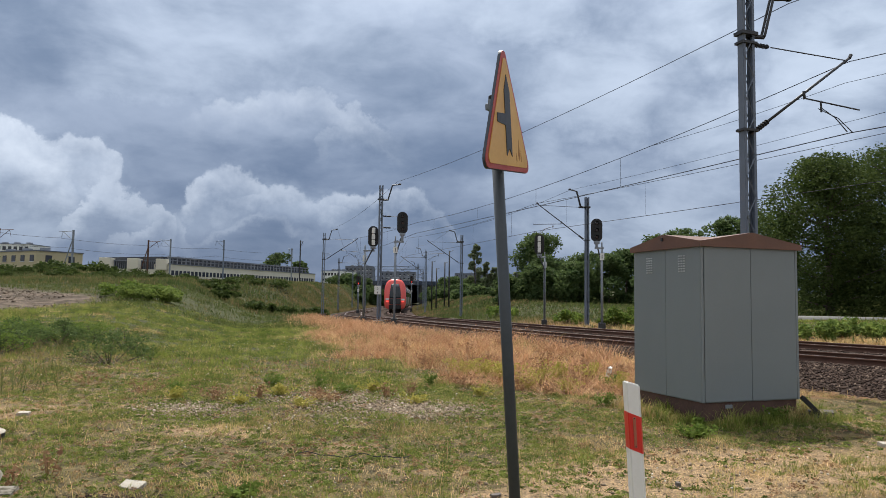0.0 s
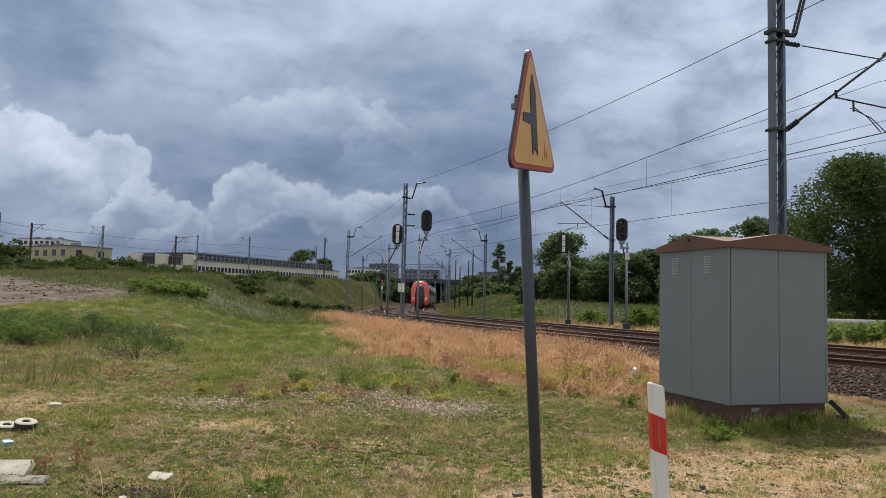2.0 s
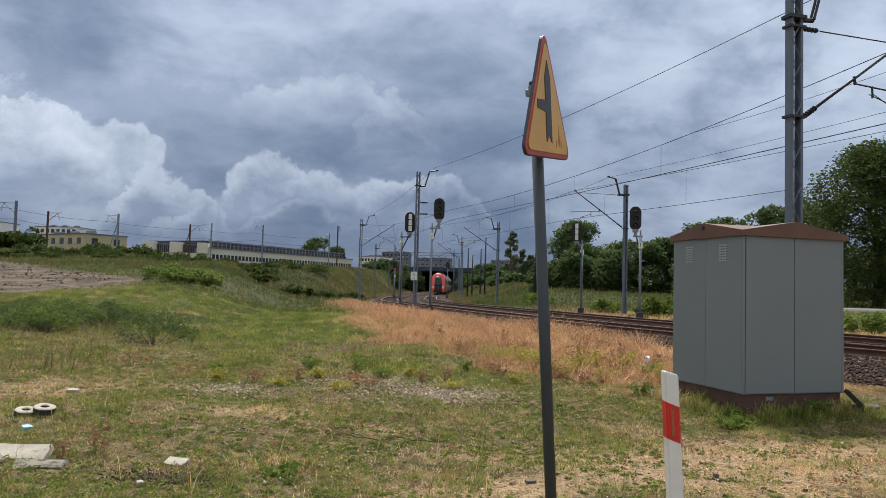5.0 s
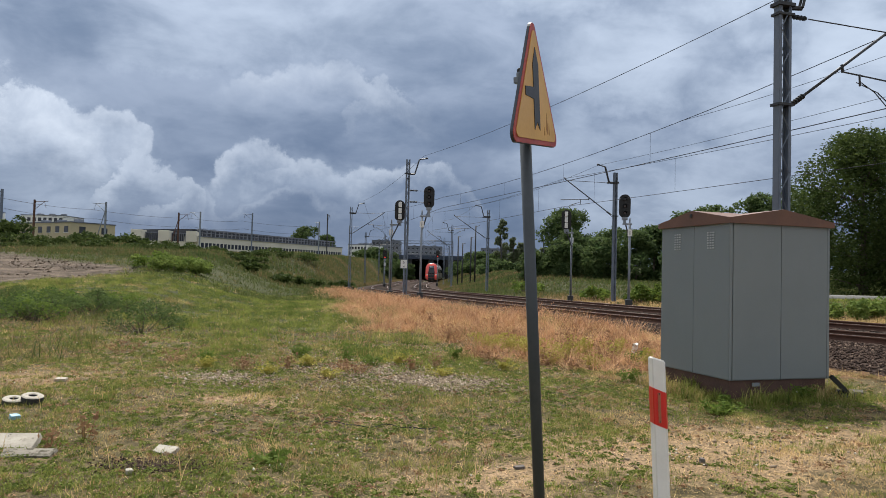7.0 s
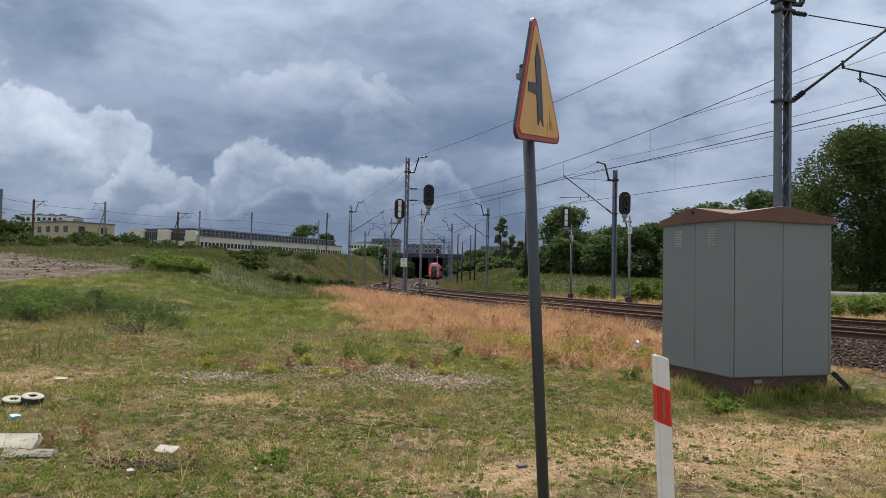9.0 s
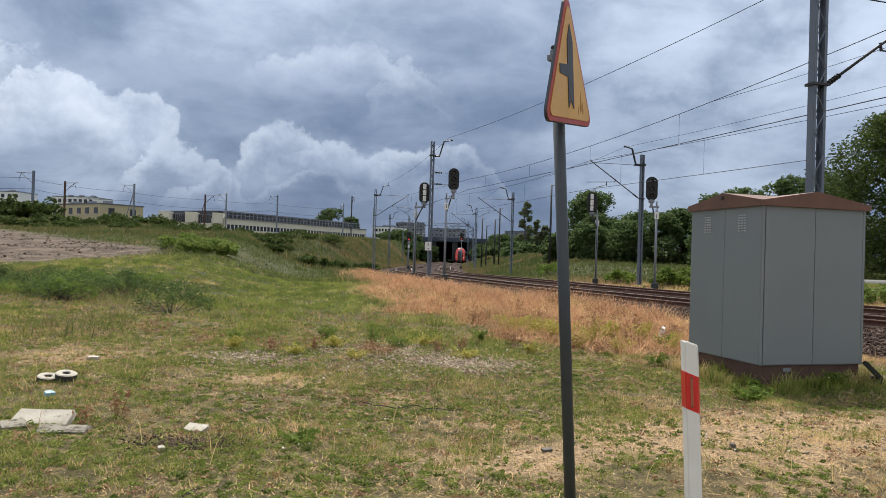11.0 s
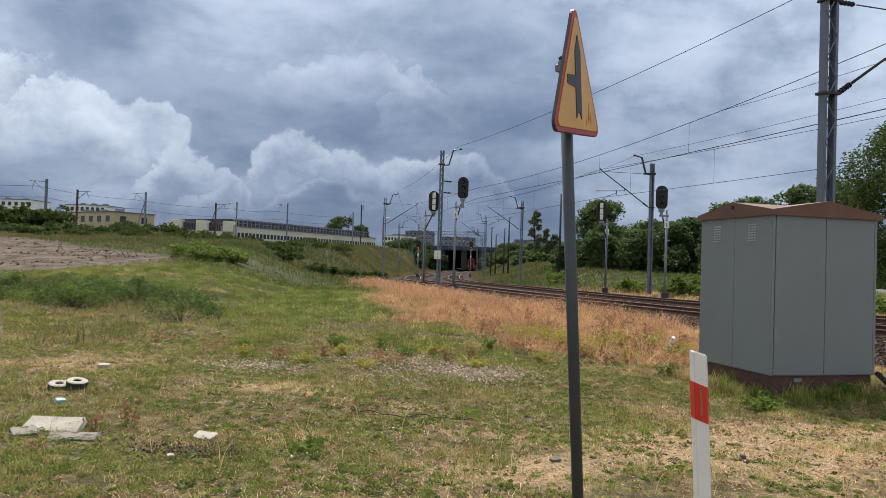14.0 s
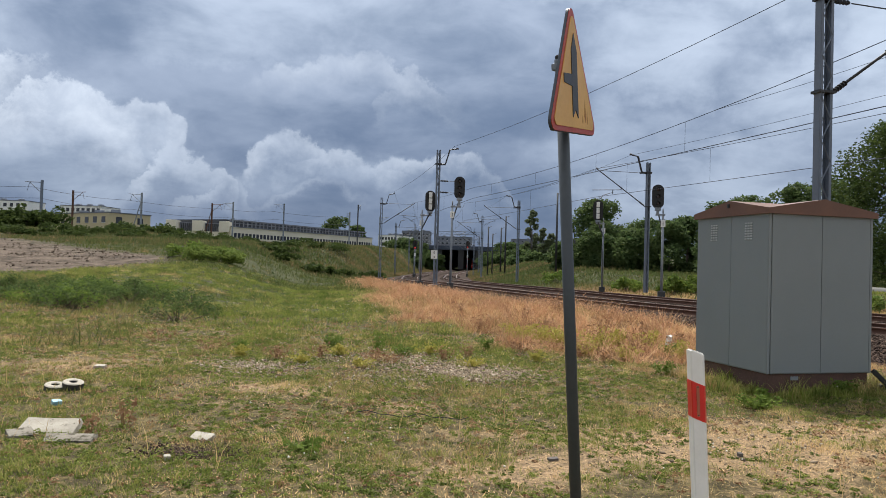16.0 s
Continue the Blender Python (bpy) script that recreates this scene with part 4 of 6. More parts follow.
single_wire([(26.0, -6, 7.2), (9.4, 16.4, 6.83), (6.40, 21.6, 6.44)], 0.006, "thin auxiliary wire rising from the messenger", 0.06)
single_wire([(22, -10, 8.3), (7.36, 14.85, 8.07), (-2.72, 40.2, 8.30), (-9.6, 63.2, 8.0), (-13.5, 99, 8.0), (-15.6, 130, 8.0)], 0.009, "thin earth wire strung along the mast tops")
single_wire([(20, 5, 8.0), (7.1, 39.8, 7.9), (0.5, 62, 7.7), (-3.2, 84, 7.9), (-5, 112, 7.9)], 0.008, "thin earth wire strung along the far mast tops")

# ---- signalling cabinet ----


def cabinet():
    F, Rr = Vector((3.505, 9.65, 0)), Vector((5.09, 10.20, 0))
    turn = math.degrees(math.atan2(Rr.y - F.y, Rr.x - F.x))
    w, d = (Rr - F).length, 1.56
    z0, z1 = 0.26, 2.39
    t = thing("signalling_cabinet", pose(F.x, F.y, 0, 0, 0, turn), "grey sheet-metal signalling cabinet with brown roof on a rusty base", "cabinet")
    bm = bmesh.new()
    block(bm, (w / 2, d / 2, 0.10), (w - 0.06, d - 0.06, 0.34), bevel=0.008)
    base = part("base", bm, BASERUST, t, "rusty brown steel base")
    bm = bmesh.new()
    block(bm, (0.45, 0.018, 0.20), (0.12, 0.012, 0.05), bevel=0.004)
    part("nameplate", bm, GALV, base, "small pale plate")
    bm = bmesh.new()
    block(bm, (w / 2, d / 2, (z0 + z1) / 2), (w - 0.03, d - 0.03, z1 - z0))
    part("body", bm, BOXGREY, t)
    # door leaves, each a sheet with folded edges
    for i in range(2):
        bm = bmesh.new()
        lw = (w - 0.10) / 2 - 0.004
        block(bm, (0.05 + lw / 2 + i * (lw + 0.008), 0.006, (z0 + z1) / 2), (lw, 0.024, z1 - z0 - 0.02), bevel=0.006)
        part("door", bm, BOXGREY, t)
    for i in range(2):
        bm = bmesh.new()
        lw = (d - 0.05) / 2 - 0.003
        cy = 0.012 + lw / 2 + i * (lw + 0.006)
        block(bm, (0.006, cy, (z0 + z1) / 2), (0.024, lw, z1 - z0 - 0.02), bevel=0.006)
        leaf = part("door", bm, BOXGREY, t)
        for a in range(3):
            for b in range(7):
                bm = bmesh.new()
                block(bm, (-0.011, cy - 0.05 + a * 0.055, 2.05 + b * 0.036), (0.014, 0.034, 0.02), bevel=0.005)
                part("vent_louvre", bm, LOUVRE, leaf)
    for x, y in ((0.02, 0.02), (w - 0.02, 0.02), (0.02, d - 0.02), (w - 0.02, d - 0.02)):
        bm = bmesh.new()
        block(bm, (x, y, (z0 + z1) / 2), (0.042, 0.042, z1 - z0 - 0.004), bevel=0.006)
        part("corner_trim", bm, BOXGREY, t)
    # cross-gabled roof with eaves
    bm = bmesh.new()
    o, zt, rise = 0.045, z1 + 0.062, 0.148
    xs, ys = (-o, w / 2, w + o), (-o, d / 2, d + o)
    top = [[bm.verts.new((x, y, zt + (rise if (i == 1 or j == 1) else 0))) for i, x in enumerate(xs)] for j, y in enumerate(ys)]
    for j in range(2):
        for i in range(2):
            a, b, c, e = top[j][i], top[j][i + 1], top[j + 1][i + 1], top[j + 1][i]
            if i == j:
                bm.faces.new((a, b, c)), bm.faces.new((a, c, e))
            else:
                bm.faces.new((a, b, e)), bm.faces.new((b, c, e))
    low = [bm.verts.new((x, y, z1 - 0.012)) for x, y in ((-o, -o), (w + o, -o), (w + o, d + o), (-o, d + o))]
    bm.faces.new(low[::-1])
    for (p, q), (i0, i1, i2) in zip(((0, 1), (1, 2), (2, 3), (3, 0)), (((0, 0), (0, 1), (0, 2)), ((0, 2), (1, 2), (2, 2)), ((2, 2), (2, 1), (2, 0)), ((2, 0), (1, 0), (0, 0)))):
        bm.faces.new((low[p], low[q], top[i2[0]][i2[1]], top[i1[0]][i1[1]], top[i0[0]][i0[1]]))
    bmesh.ops.recalc_face_normals(bm, faces=bm.faces)
    roof = part("roof", bm, ROOFBROWN, t, "brown painted low gabled roof")
    for x, y in ((-o - 0.005, d / 2),):
        bm = bmesh.new()
        block(bm, (x, y, zt + 0.075), (0.03, 0.04, 0.05), bevel=0.004)
        part("lug", bm, DARKSTEEL, roof)
    return t


LOUVRE = material("pale_louvre", (0.50, 0.52, 0.53), None, 0.5)
cabinet()


def scrap():
    t = thing("scrap_trough", pose(5.17, 9.98, hz(5.17, 9.98), 0, 0, -12), "dark bent steel scrap and a duct lying beside the cabinet", "scrap")
    bm = bmesh.new()
    lean = Matrix.Rotation(radians(46), 4, "Y")
    block(bm, (-0.02, 0, 0.16), (0.50, 0.10, 0.012), lean, bevel=0.003)
    for q in (-0.05, 0.05):
        block(bm, (-0.02, q, 0.135), (0.50, 0.010, 0.05), lean, bevel=0.003)
    bmesh.ops.translate(bm, verts=bm.verts, vec=(-0.06, 0, 0.01))
    part("channel_bar", bm, SIGNALBLACK, t, "black channel leaning on the base")
    bm = bmesh.new()
    block(bm, (0.06, 0.12, 0.06), (0.26, 0.2, 0.10), Matrix.Rotation(radians(9), 4, "Y"), bevel=0.02)
    part("duct", bm, DARKSTEEL, t)
    r = random.Random(5)
    for i in range(7):
        bm = bmesh.new()
        block(bm, (0, 0, 0), (0.08 + 0.14 * r.random(), 0.05 + 0.06 * r.random(), 0.012 + 0.02 * r.random()), bevel=0.004)
        part("scrap_plate", bm, DARKSTEEL if i % 3 else SLEEPER, t, m=pose(-0.12 + 0.34 * r.random(), -0.10 + 0.3 * r.random(), 0.02 + 0.08 * r.random(), 30 * r.random() - 15, 40 * r.random() - 20, 180 * r.random()))


scrap()

# ---- warning sign ----


def rounded_triangle(side_len, r, grow=0.0, n=6):
    h = side_len * 0.8660254
    c = Vector((0, h / 3))
    pts = []
    for k, v in enumerate((Vector((-side_len / 2, 0)), Vector((side_len / 2, 0)), Vector((0, h)))):
        d = (c - v).normalized()
        o = v + d * (2 * r)
        base = math.atan2(-d.y, -d.x)
        for i in range(n + 1):
            a = base + radians(-60 + 120 * i / n)
            pts.append((o.x + (r + grow) * math.cos(a), o.y + (r + grow) * math.sin(a)))
    return pts


def warning_sign():
    lean = Vector((-0.069, -0.113, 1)).normalized()
    u = Vector((0.402, 0.916, 0))
    u = (u - lean * u.dot(lean)).normalized()
    m = Matrix((u, lean.cross(u), lean)).transposed().to_4x4()
    foot = Vector((0.488, 3.931, 0))
    m = Matrix.Translation(foot) @ m
    t = thing("warning_sign", m, "yellow triangular junction warning sign on a leaning grey post", "road sign")
    bm = bmesh.new()
    rod(bm, (0, 0.055, -0.25), (0, 0.055, 2.63), 0.0305, seg=18)
    rod(bm, (0, 0.055, 2.63), (0, 0.055, 2.655), 0.033, 0.02, 18)
    part("post", bm, POSTGREY, t)

    def tri(name, side_len, r, y0, y1, mat, z, label=""):
        bm = bmesh.new()
        prism(bm, [(x, zz + z) for x, zz in rounded_triangle(side_len, r)], y0, y1)
        return part(name, bm, mat, t, label)
    z = 2.302
    tri("rim", 0.776, 0.045, -0.004, 0.010, RIMGREY, z - 0.006, "grey folded rim")
    tri("border", 0.768, 0.042, -0.008, -0.005, SIGNRED, z - 0.003)
    tri("face", 0.680, 0.030, -0.012, -0.009, SIGNYELLOW, z + 0.022, "faded yellow face")
    bm = bmesh.new()
    prism(bm, [(x, zz + z) for x, zz in ((-0.044, 0.072), (0.0, 0.112), (0.044, 0.072), (0.044, 0.41), (0.0, 0.495), (-0.044, 0.41))], -0.016, -0.0125)
    part("arrow", bm, SIGNBLACK, t, "black arrow")
    bm = bmesh.new()
    prism(bm, [(x, zz + z) for x, zz in ((-0.17, 0.236), (-0.044, 0.228), (-0.044, 0.288), (-0.17, 0.280))], -0.016, -0.0125)
    part("side_bar", bm, SIGNBLACK, t, "black side bar")
    for x0, z0, wide, tall in ((0.17, 0.055, 0.016, 0.12), (0.205, 0.050, 0.010, 0.07), (0.125, 0.045, 0.008, 0.05)):
        bm = bmesh.new()
        prism(bm, [(x0 - wide, z + z0 + tall * 0.3), (x0, z + z0), (x0 + wide, z + z0 + tall * 0.25), (x0 + wide * 0.4, z + z0 + tall * 0.7), (x0, z + z0 + tall)], -0.0128, -0.0122)
        part("rust_stain", bm, RUSTSTAIN, t, "brown rust stain")
    for q in (2.40, 2.635):
        bm = bmesh.new()
        block(bm, (0, 0.050, q), (0.10, 0.085, 0.035), bevel=0.008)
        block(bm, (-0.075, 0.045, q), (0.06, 0.025, 0.06), bevel=0.010)
        clamp = part("clamp", bm, GALV, t)
        bm = bmesh.new()
        rod(bm, (-0.085, 0.045, q - 0.05), (-0.085, 0.045, q + 0.05), 0.007, seg=8)
        rod(bm, (-0.085, 0.045, q + 0.032), (-0.085, 0.045, q + 0.045), 0.013, seg=6)
        part("bolt", bm, DARKSTEEL, clamp)


warning_sign()

# ---- delineator post ----


def delineator():
    t = thing("delineator_post", pose(1.284, 4.62, 0, 0, -3.1, 4), "white plastic roadside delineator post with a red band", "delineator")
    out = [(-0.048, 0.045), (-0.050, -0.034), (-0.044, -0.044), (0.017, -0.050), (0.025, -0.046), (0.047, -0.004), (0.047, 0.045)]

    def tube(name, grow, lo, hi, slope_lo, slope_hi, mat, label="", cap=True, bev=False):
        bm = bmesh.new()
        a = [bm.verts.new((x * grow, y * grow, lo + slope_lo * x)) for x, y in out]
        b = [bm.verts.new((x * grow, y * grow, hi + slope_hi * x)) for x, y in out]
        n = len(out)
        for i in range(n):
            bm.faces.new((a[i], a[(i + 1) % n], b[(i + 1) % n], b[i]))
        if cap:
            bm.faces.new(a[::-1])
            top = bm.faces.new(b)
            if bev:
                bmesh.ops.bevel(bm, geom=list(top.edges), offset=0.008, segments=3, affect="EDGES")
        bmesh.ops.recalc_face_normals(bm, faces=bm.faces)
        return part(name, bm, mat, t, label)
    tube("body", 1.0, -0.15, 1.085, 0, -0.35, PLASTICWHITE, bev=True)
    band = tube("band", 1.03, 0.655, 0.885, -0.45, -0.45, PLASTICRED, "red slanted band")
    bm = bmesh.new()
    block(bm, (-0.016, -0.050, 0.780), (0.018, 0.006, 0.19), bevel=0.002)
    part("reflector", bm, REFLECTOR, band, "dull orange reflector strip")
    for q in (0.872, 0.695):
        bm = bmesh.new()
        rod(bm, (-0.016, -0.050, q - 0.003), (-0.016, -0.056, q - 0.003), 0.004, seg=8)
        part("screw", bm, DARKSTEEL, band)


delineator()

# ---- train ----


def rim_outline(n=40):
    """Cross-section of a railcar, x and height above rail."""
    pts = []
    for i in range(n):
        a = -math.pi / 2 + i / n * 2 * math.pi
        c, s = math.cos(a), math.sin(a)
        x = 1.42 * math.copysign(abs(c) ** (0.62 if s > 0 else 0.32), c)
        z = 2.30 + 1.95 * math.copysign(abs(s) ** (0.80 if s > 0 else 0.40), s)
        pts.append((x, z))
    return pts


def nose_y(x, z):
    up = max(0.0, z - 1.3)
    return 0.55 * (abs(x) / 1.42) ** 2.6 + 0.13 * up ** 1.9 + 0.18 * max(0, 0.9 - z)


def railcar(length, nose):
    t = thing("railcar", Matrix(), "red-ended grey electric multiple unit car on the far track", "train", "train cars")
    rim = rim_outline()
    n = len(rim)

    def loft(name, rings, mat, label="", caps=(False, False)):
        bm = bmesh.new()
        vs = [[bm.verts.new(p) for p in r] for r in rings]
        for a, b in zip(vs, vs[1:]):
            for i in range(n):
                f = bm.faces.new((a[i], a[(i + 1) % n], b[(i + 1) % n], b[i]))
                f.smooth = True
        if caps[0]:
            bm.faces.new(vs[0])
        if caps[1]:
            bm.faces.new(vs[-1][::-1])
        bmesh.ops.recalc_face_normals(bm, faces=bm.faces)
        return part(name, bm, mat, t, label)
    y0 = 0.3
    if nose:
        rings = []
        for k in range(1, 9):
            f = k / 8
            rings.append([(x * f, nose_y(x * f, 2.1 + (z - 2.1) * f), 2.1 + (z - 2.1) * f) for x, z in rim])
        rings.append([(x, 2.4, z) for x, z in rim])
        loft("nose", rings, TRAINRED, "red rounded cab end", (True, True))
        y0 = 2.4

        def patch(name, x0, x1, z0, z1, mat, label="", lift=0.02, taper=0.0):
            bm = bmesh.new()
            g = []
            for j in range(9):
                z = z0 + (z1 - z0) * j / 8
                sh = 1 - taper * (j / 8) ** 2
                g.append([bm.verts.new((x, nose_y(x, z) - lift, z)) for x in (sh * (x0 + (x1 - x0) * i / 8) for i in range(9))])
            for a, b in zip(g, g[1:]):
                for i in range(8):
                    bm.faces.new((a[i], a[i + 1], b[i + 1], b[i])).smooth = True
            o = part(name, bm, mat, t, label)
            mod = o.modifiers.new("thick", "SOLIDIFY")
            mod.thickness, mod.offset = 0.03, 1
            return o
        patch("windscreen", -0.74, 0.74, 1.75, 3.62, GLASSDARK, "dark tall windscreen", 0.03, 0.35)
        patch("lower_panel", -0.72, 0.72, 0.95, 1.72, TRAINDARK, "dark lower front panel", 0.025)
        patch("skirt", -0.78, 0.78, 0.36, 0.9, TRAINDARK, "black front skirt", 0.03)
        patch("destination_display", -0.45, 0.45, 3.25, 3.5, FARGREY, "grey display behind glass", 0.07)
        for s in (-1, 1):
            a, b = sorted((s * 0.80, s * 1.22))
            patch("headlight", a, b, 1.50, 1.72, LAMPWHITE, "pale headlight", 0.03)
            a, b = sorted((s * 0.86, s * 1.12))
            patch("tail_lamp", a, b, 1.26, 1.44, TAILGLOW, "red lit tail lamp", 0.04)
        bm = bmesh.new()
        block(bm, (0, 0.0, 0.62), (0.36, 0.5, 0.3), bevel=0.05)
        part("coupler", bm, TRAINDARK, t)
    loft("body", [[(x, y0 + 0.0, z) for x, z in rim], [(x, length - 0.3, z) for x, z in rim]], TRAINGREY, "dark grey car body", (True, True))
    for s in (-1, 1):
        bm = bmesh.new()
        block(bm, (s * 1.425, (y0 + length) / 2, 2.55), (0.03, length - y0 - 1.2, 0.85), bevel=0.01)
        part("window_band", bm, GLASSDARK, t, "dark window band")
    bm = bmesh.new()
    block(bm, (0, length / 2 + 1, 4.30), (1.5, length * 0.55, 0.3), bevel=0.08)
    part("roof_equipment", bm, TRAINDARK, t)
    for q in (3.2, length - 2.6):
        bm = bmesh.new()
        block(bm, (0, q, 0.5), (2.0, 2.6, 0.35), bevel=0.05)
        bogie = part("bogie", bm, TRAINDARK, t)
        for dy in (-0.95, 0.95):
            bm = bmesh.new()
            for s in (-1, 1):
                rod(bm, (s * 0.68, q + dy, 0.43), (s * 0.81, q + dy, 0.43), 0.43, seg=16)
            rod(bm, (-0.8, q + dy, 0.43), (0.8, q + dy, 0.43), 0.08, seg=8)
            part("wheelset", bm, RUST, bogie)
    return t


TRAINDARK = material("train_black", (0.03, 0.03, 0.033), None, 0.5)
CAR_LEN = 17.0
CARS = [railcar(CAR_LEN, i == 0) for i in range(4)]

# ---- rail bridge over the tracks ----


def bridge():
    t = thing("road_bridge", pose(0, 234, 0), "dark concrete and steel bridge over two tracks", "bridge", kind="structure")
    depth = 108
    for x0, x1, nm in ((-30, -18.9, "abutment"), (-13.5, -11.7, "pier"), (-7.8, 6, "abutment")):
        bm = bmesh.new()
        block(bm, ((x0 + x1) / 2, depth / 2, 3.1), (x1 - x0, depth, 6.4), bevel=0.05)
        part(nm, bm, CONCRETE, t)
    bm = bmesh.new()
    block(bm, (-12, depth / 2, 6.75), (36, depth, 0.9), bevel=0.05)
    part("deck", bm, CONCRETE, t)
    bm = bmesh.new()
    block(bm, (-12, -0.3, 6.95), (36, 0.5, 1.3))
    for i in range(18):
        block(bm, (-29.5 + i * 2, -0.62, 6.95), (0.12, 0.2, 1.3))
    part("girder", bm, BLUEPAINT, t, "blue painted steel girder")
    bm = bmesh.new()
    for i in range(25):
        rod(bm, (-29.8 + i * 1.48, -0.3, 7.5), (-29.8 + i * 1.48, -0.3, 8.7), 0.03, seg=4)
    for q in (8.1, 8.7):
        rod(bm, (-30, -0.3, q), (6, -0.3, q), 0.03, seg=4)
    part("railing", bm, GALV, t)
    bm = bmesh.new()
    block(bm, (-12, depth + 0.4, 3.5), (36, 0.8, 7))
    part("end_wall", bm, CONCRETE, t)


bridge()

# ---- buildings ----


def hall(p, q, depth, z0, z1, name, label, build):
    """A building whose front runs from p to q; local x along the front, local y to the back."""
    p, q = Vector((*p, 0)), Vector((*q, 0))
    d = q - p
    t = thing(name, pose(p.x, p.y, z0, 0, 0, math.degrees(math.atan2(d.y, d.x))), label, "building")
    build(t, d.length, depth, z1 - z0)
    return t


def factory_long(t, L, D, H):
    bm = bmesh.new()
    block(bm, (L / 2, D / 2, (H - 3.2) / 2), (L, D, H - 3.2))
    part("wall", bm, FACTORY, t)
    bm = bmesh.new()
    block(bm, (L / 2, -0.1, H - 3.1), (L + 0.6, 0.6, 0.35))
    part("cornice", bm, FARGREY, t)
    bm = bmesh.new()
    block(bm, (L / 2, D / 2 + 3, H - 1.5), (L * 0.95, D - 6, 3.0))
    part("clerestory", bm, WINDOWDARK, t, "glazed clerestory")
    bm = bmesh.new()
    n = int(L / 2.6)
    for i in range(n):
        block(bm, (L * 0.025 + i * L * 0.95 / n, 2.9, H - 1.5), (0.28, 0.4, 3.0))
    block(bm, (L / 2, 2.85, H - 0.25), (L * 0.96, 0.8, 0.5))
    block(bm, (L / 2, 2.85, H - 1.5), (L * 0.95, 0.45, 0.18))
    tagged(part("mullions", bm, FARGREY, t), kind="stuff")
    for row in (H - 6.6, H - 11):
        bm = bmesh.new()
        block(bm, (L / 2, -0.03, row), (L * 0.985, 0.12, 1.9))
        win = part("window", bm, WINDOWDARK, t, "long strip window")
        bm = bmesh.new()
        for i in range(int(L / 2.2)):
            block(bm, (L * 0.01 + i * 2.2, -0.12, row), (0.5, 0.14, 1.9))
        tagged(part("frame", bm, FACTORY, win), kind="stuff")


def factory_front(t, L, D, H):
    bm = bmesh.new()
    block(bm, (L / 2, D / 2, (H - 4) / 2), (L, D, H - 4))
    part("wall", bm, FACTORY, t)
    bm = bmesh.new()
    block(bm, (L * 0.66, D / 2, H - 2.2), (L * 0.64, D - 6, 3.4))
    part("clerestory", bm, WINDOWDARK, t, "dark glazed clerestory")
    bm = bmesh.new()
    for i in range(26):
        block(bm, (L * 0.35 + i * L * 0.0245, 2.8, H - 2.2), (0.2, 0.4, 3.4))
    block(bm, (L * 0.66, 2.8, H - 0.6), (L * 0.64, 0.5, 0.4))
    tagged(part("mullions", bm, FARGREY, t), kind="stuff")
    for x in (0.27, 0.60, 0.94):
        bm = bmesh.new()
        block(bm, (L * x, 1.5, H - 2), (L * 0.13, 8, 4.3), bevel=0.1)
        part("stair_tower", bm, FACTORY, t, "pale stair tower")
    bm = bmesh.new()
    block(bm, (L * 0.6, -0.03, H - 8.2), (L * 0.78, 0.12, 2.0))
    win = part("window", bm, WINDOWDARK, t, "long strip window")
    bm = bmesh.new()
    for i in range(20):
        block(bm, (L * 0.22 + i * L * 0.04, -0.12, H - 8.2), (0.4, 0.14, 2.0))
    tagged(part("frame", bm, FACTORY, win), kind="stuff")


def flats(rows, cols, wall, wh=1.5, ww=1.3, gap=3.0, side_cols=0, roof=True):
    def build(t, L, D, H):
        bm = bmesh.new()
        block(bm, (L / 2, D / 2, H / 2), (L, D, H))
        part("wall", bm, wall, t)
        for r in range(rows):
            for c in range(cols):
                bm = bmesh.new()
                block(bm, (L * (c + 0.5) / cols, -0.02, H - 2.0 - r * gap), (ww, 0.14, wh))
                win = part("window", bm, WINDOWDARK, t)
                bm = bmesh.new()
                block(bm, (L * (c + 0.5) / cols, -0.10, H - 2.0 - r * gap - wh / 2), (ww + 0.2, 0.2, 0.1))
                part("sill", bm, WHITEPAINT, win)
            for c in range(side_cols):
                bm = bmesh.new()
                block(bm, (L + 0.02, D * (c + 0.5) / side_cols, H - 2.0 - r * gap), (0.14, ww, wh))
                part("window", bm, WINDOWDARK, t)
        bm = bmesh.new()
        block(bm, (L / 2, D / 2, H + 0.15), (L + 0.4, D + 0.4, 0.3))
        part("roof", bm, FARGREY, t)
        if roof:
            for i in range(3):
                bm = bmesh.new()
                block(bm, (L * (0.2 + 0.28 * i), D / 2, H + 0.9), (2.2, 2.0, 1.3), bevel=0.1)
                part("roof_unit", bm, GALV, t)
    return build


hall((-108.6, 280), (-68, 376), 40, 4, 17.4, "factory_hall", "long pale factory hall with strip windows and glazed clerestory", factory_long)
hall((-140, 275), (-109.6, 281), 40, 4, 16.0, "factory_wing", "pale factory wing with three stair towers", factory_front)
hall((-142.3, 215), (-115, 200), 14, 4, 13.8, "tan_building", "flat-roofed cream rendered building with paired windows", flats(1, 7, CREAM, 1.9, 1.9, 4.2, 2))
hall((-263, 328), (-231, 330), 15, 5, 26.4, "apartment_block", "white apartment block with square windows", flats(5, 10, WHITEPAINT, 1.9, 1.6, 3.4))
hall((-220.7, 340), (-199.3, 340), 18, 5, 25.4, "apartment_block", "white apartment block with roof plant", flats(5, 8, WHITEPAINT, 1.9, 1.6, 3.4))
hall((-74, 430), (-62, 425), 20, 4, 18, "white_block", "distant low white building", flats(3, 6, WHITEPAINT, 1.6, 1.2, 3.2))
hall((-72, 520), (-52, 520), 20, 4, 25, "grey_block", "distant grey apartment block", flats(6, 7, FARGREY, 1.5, 1.4, 3.0))
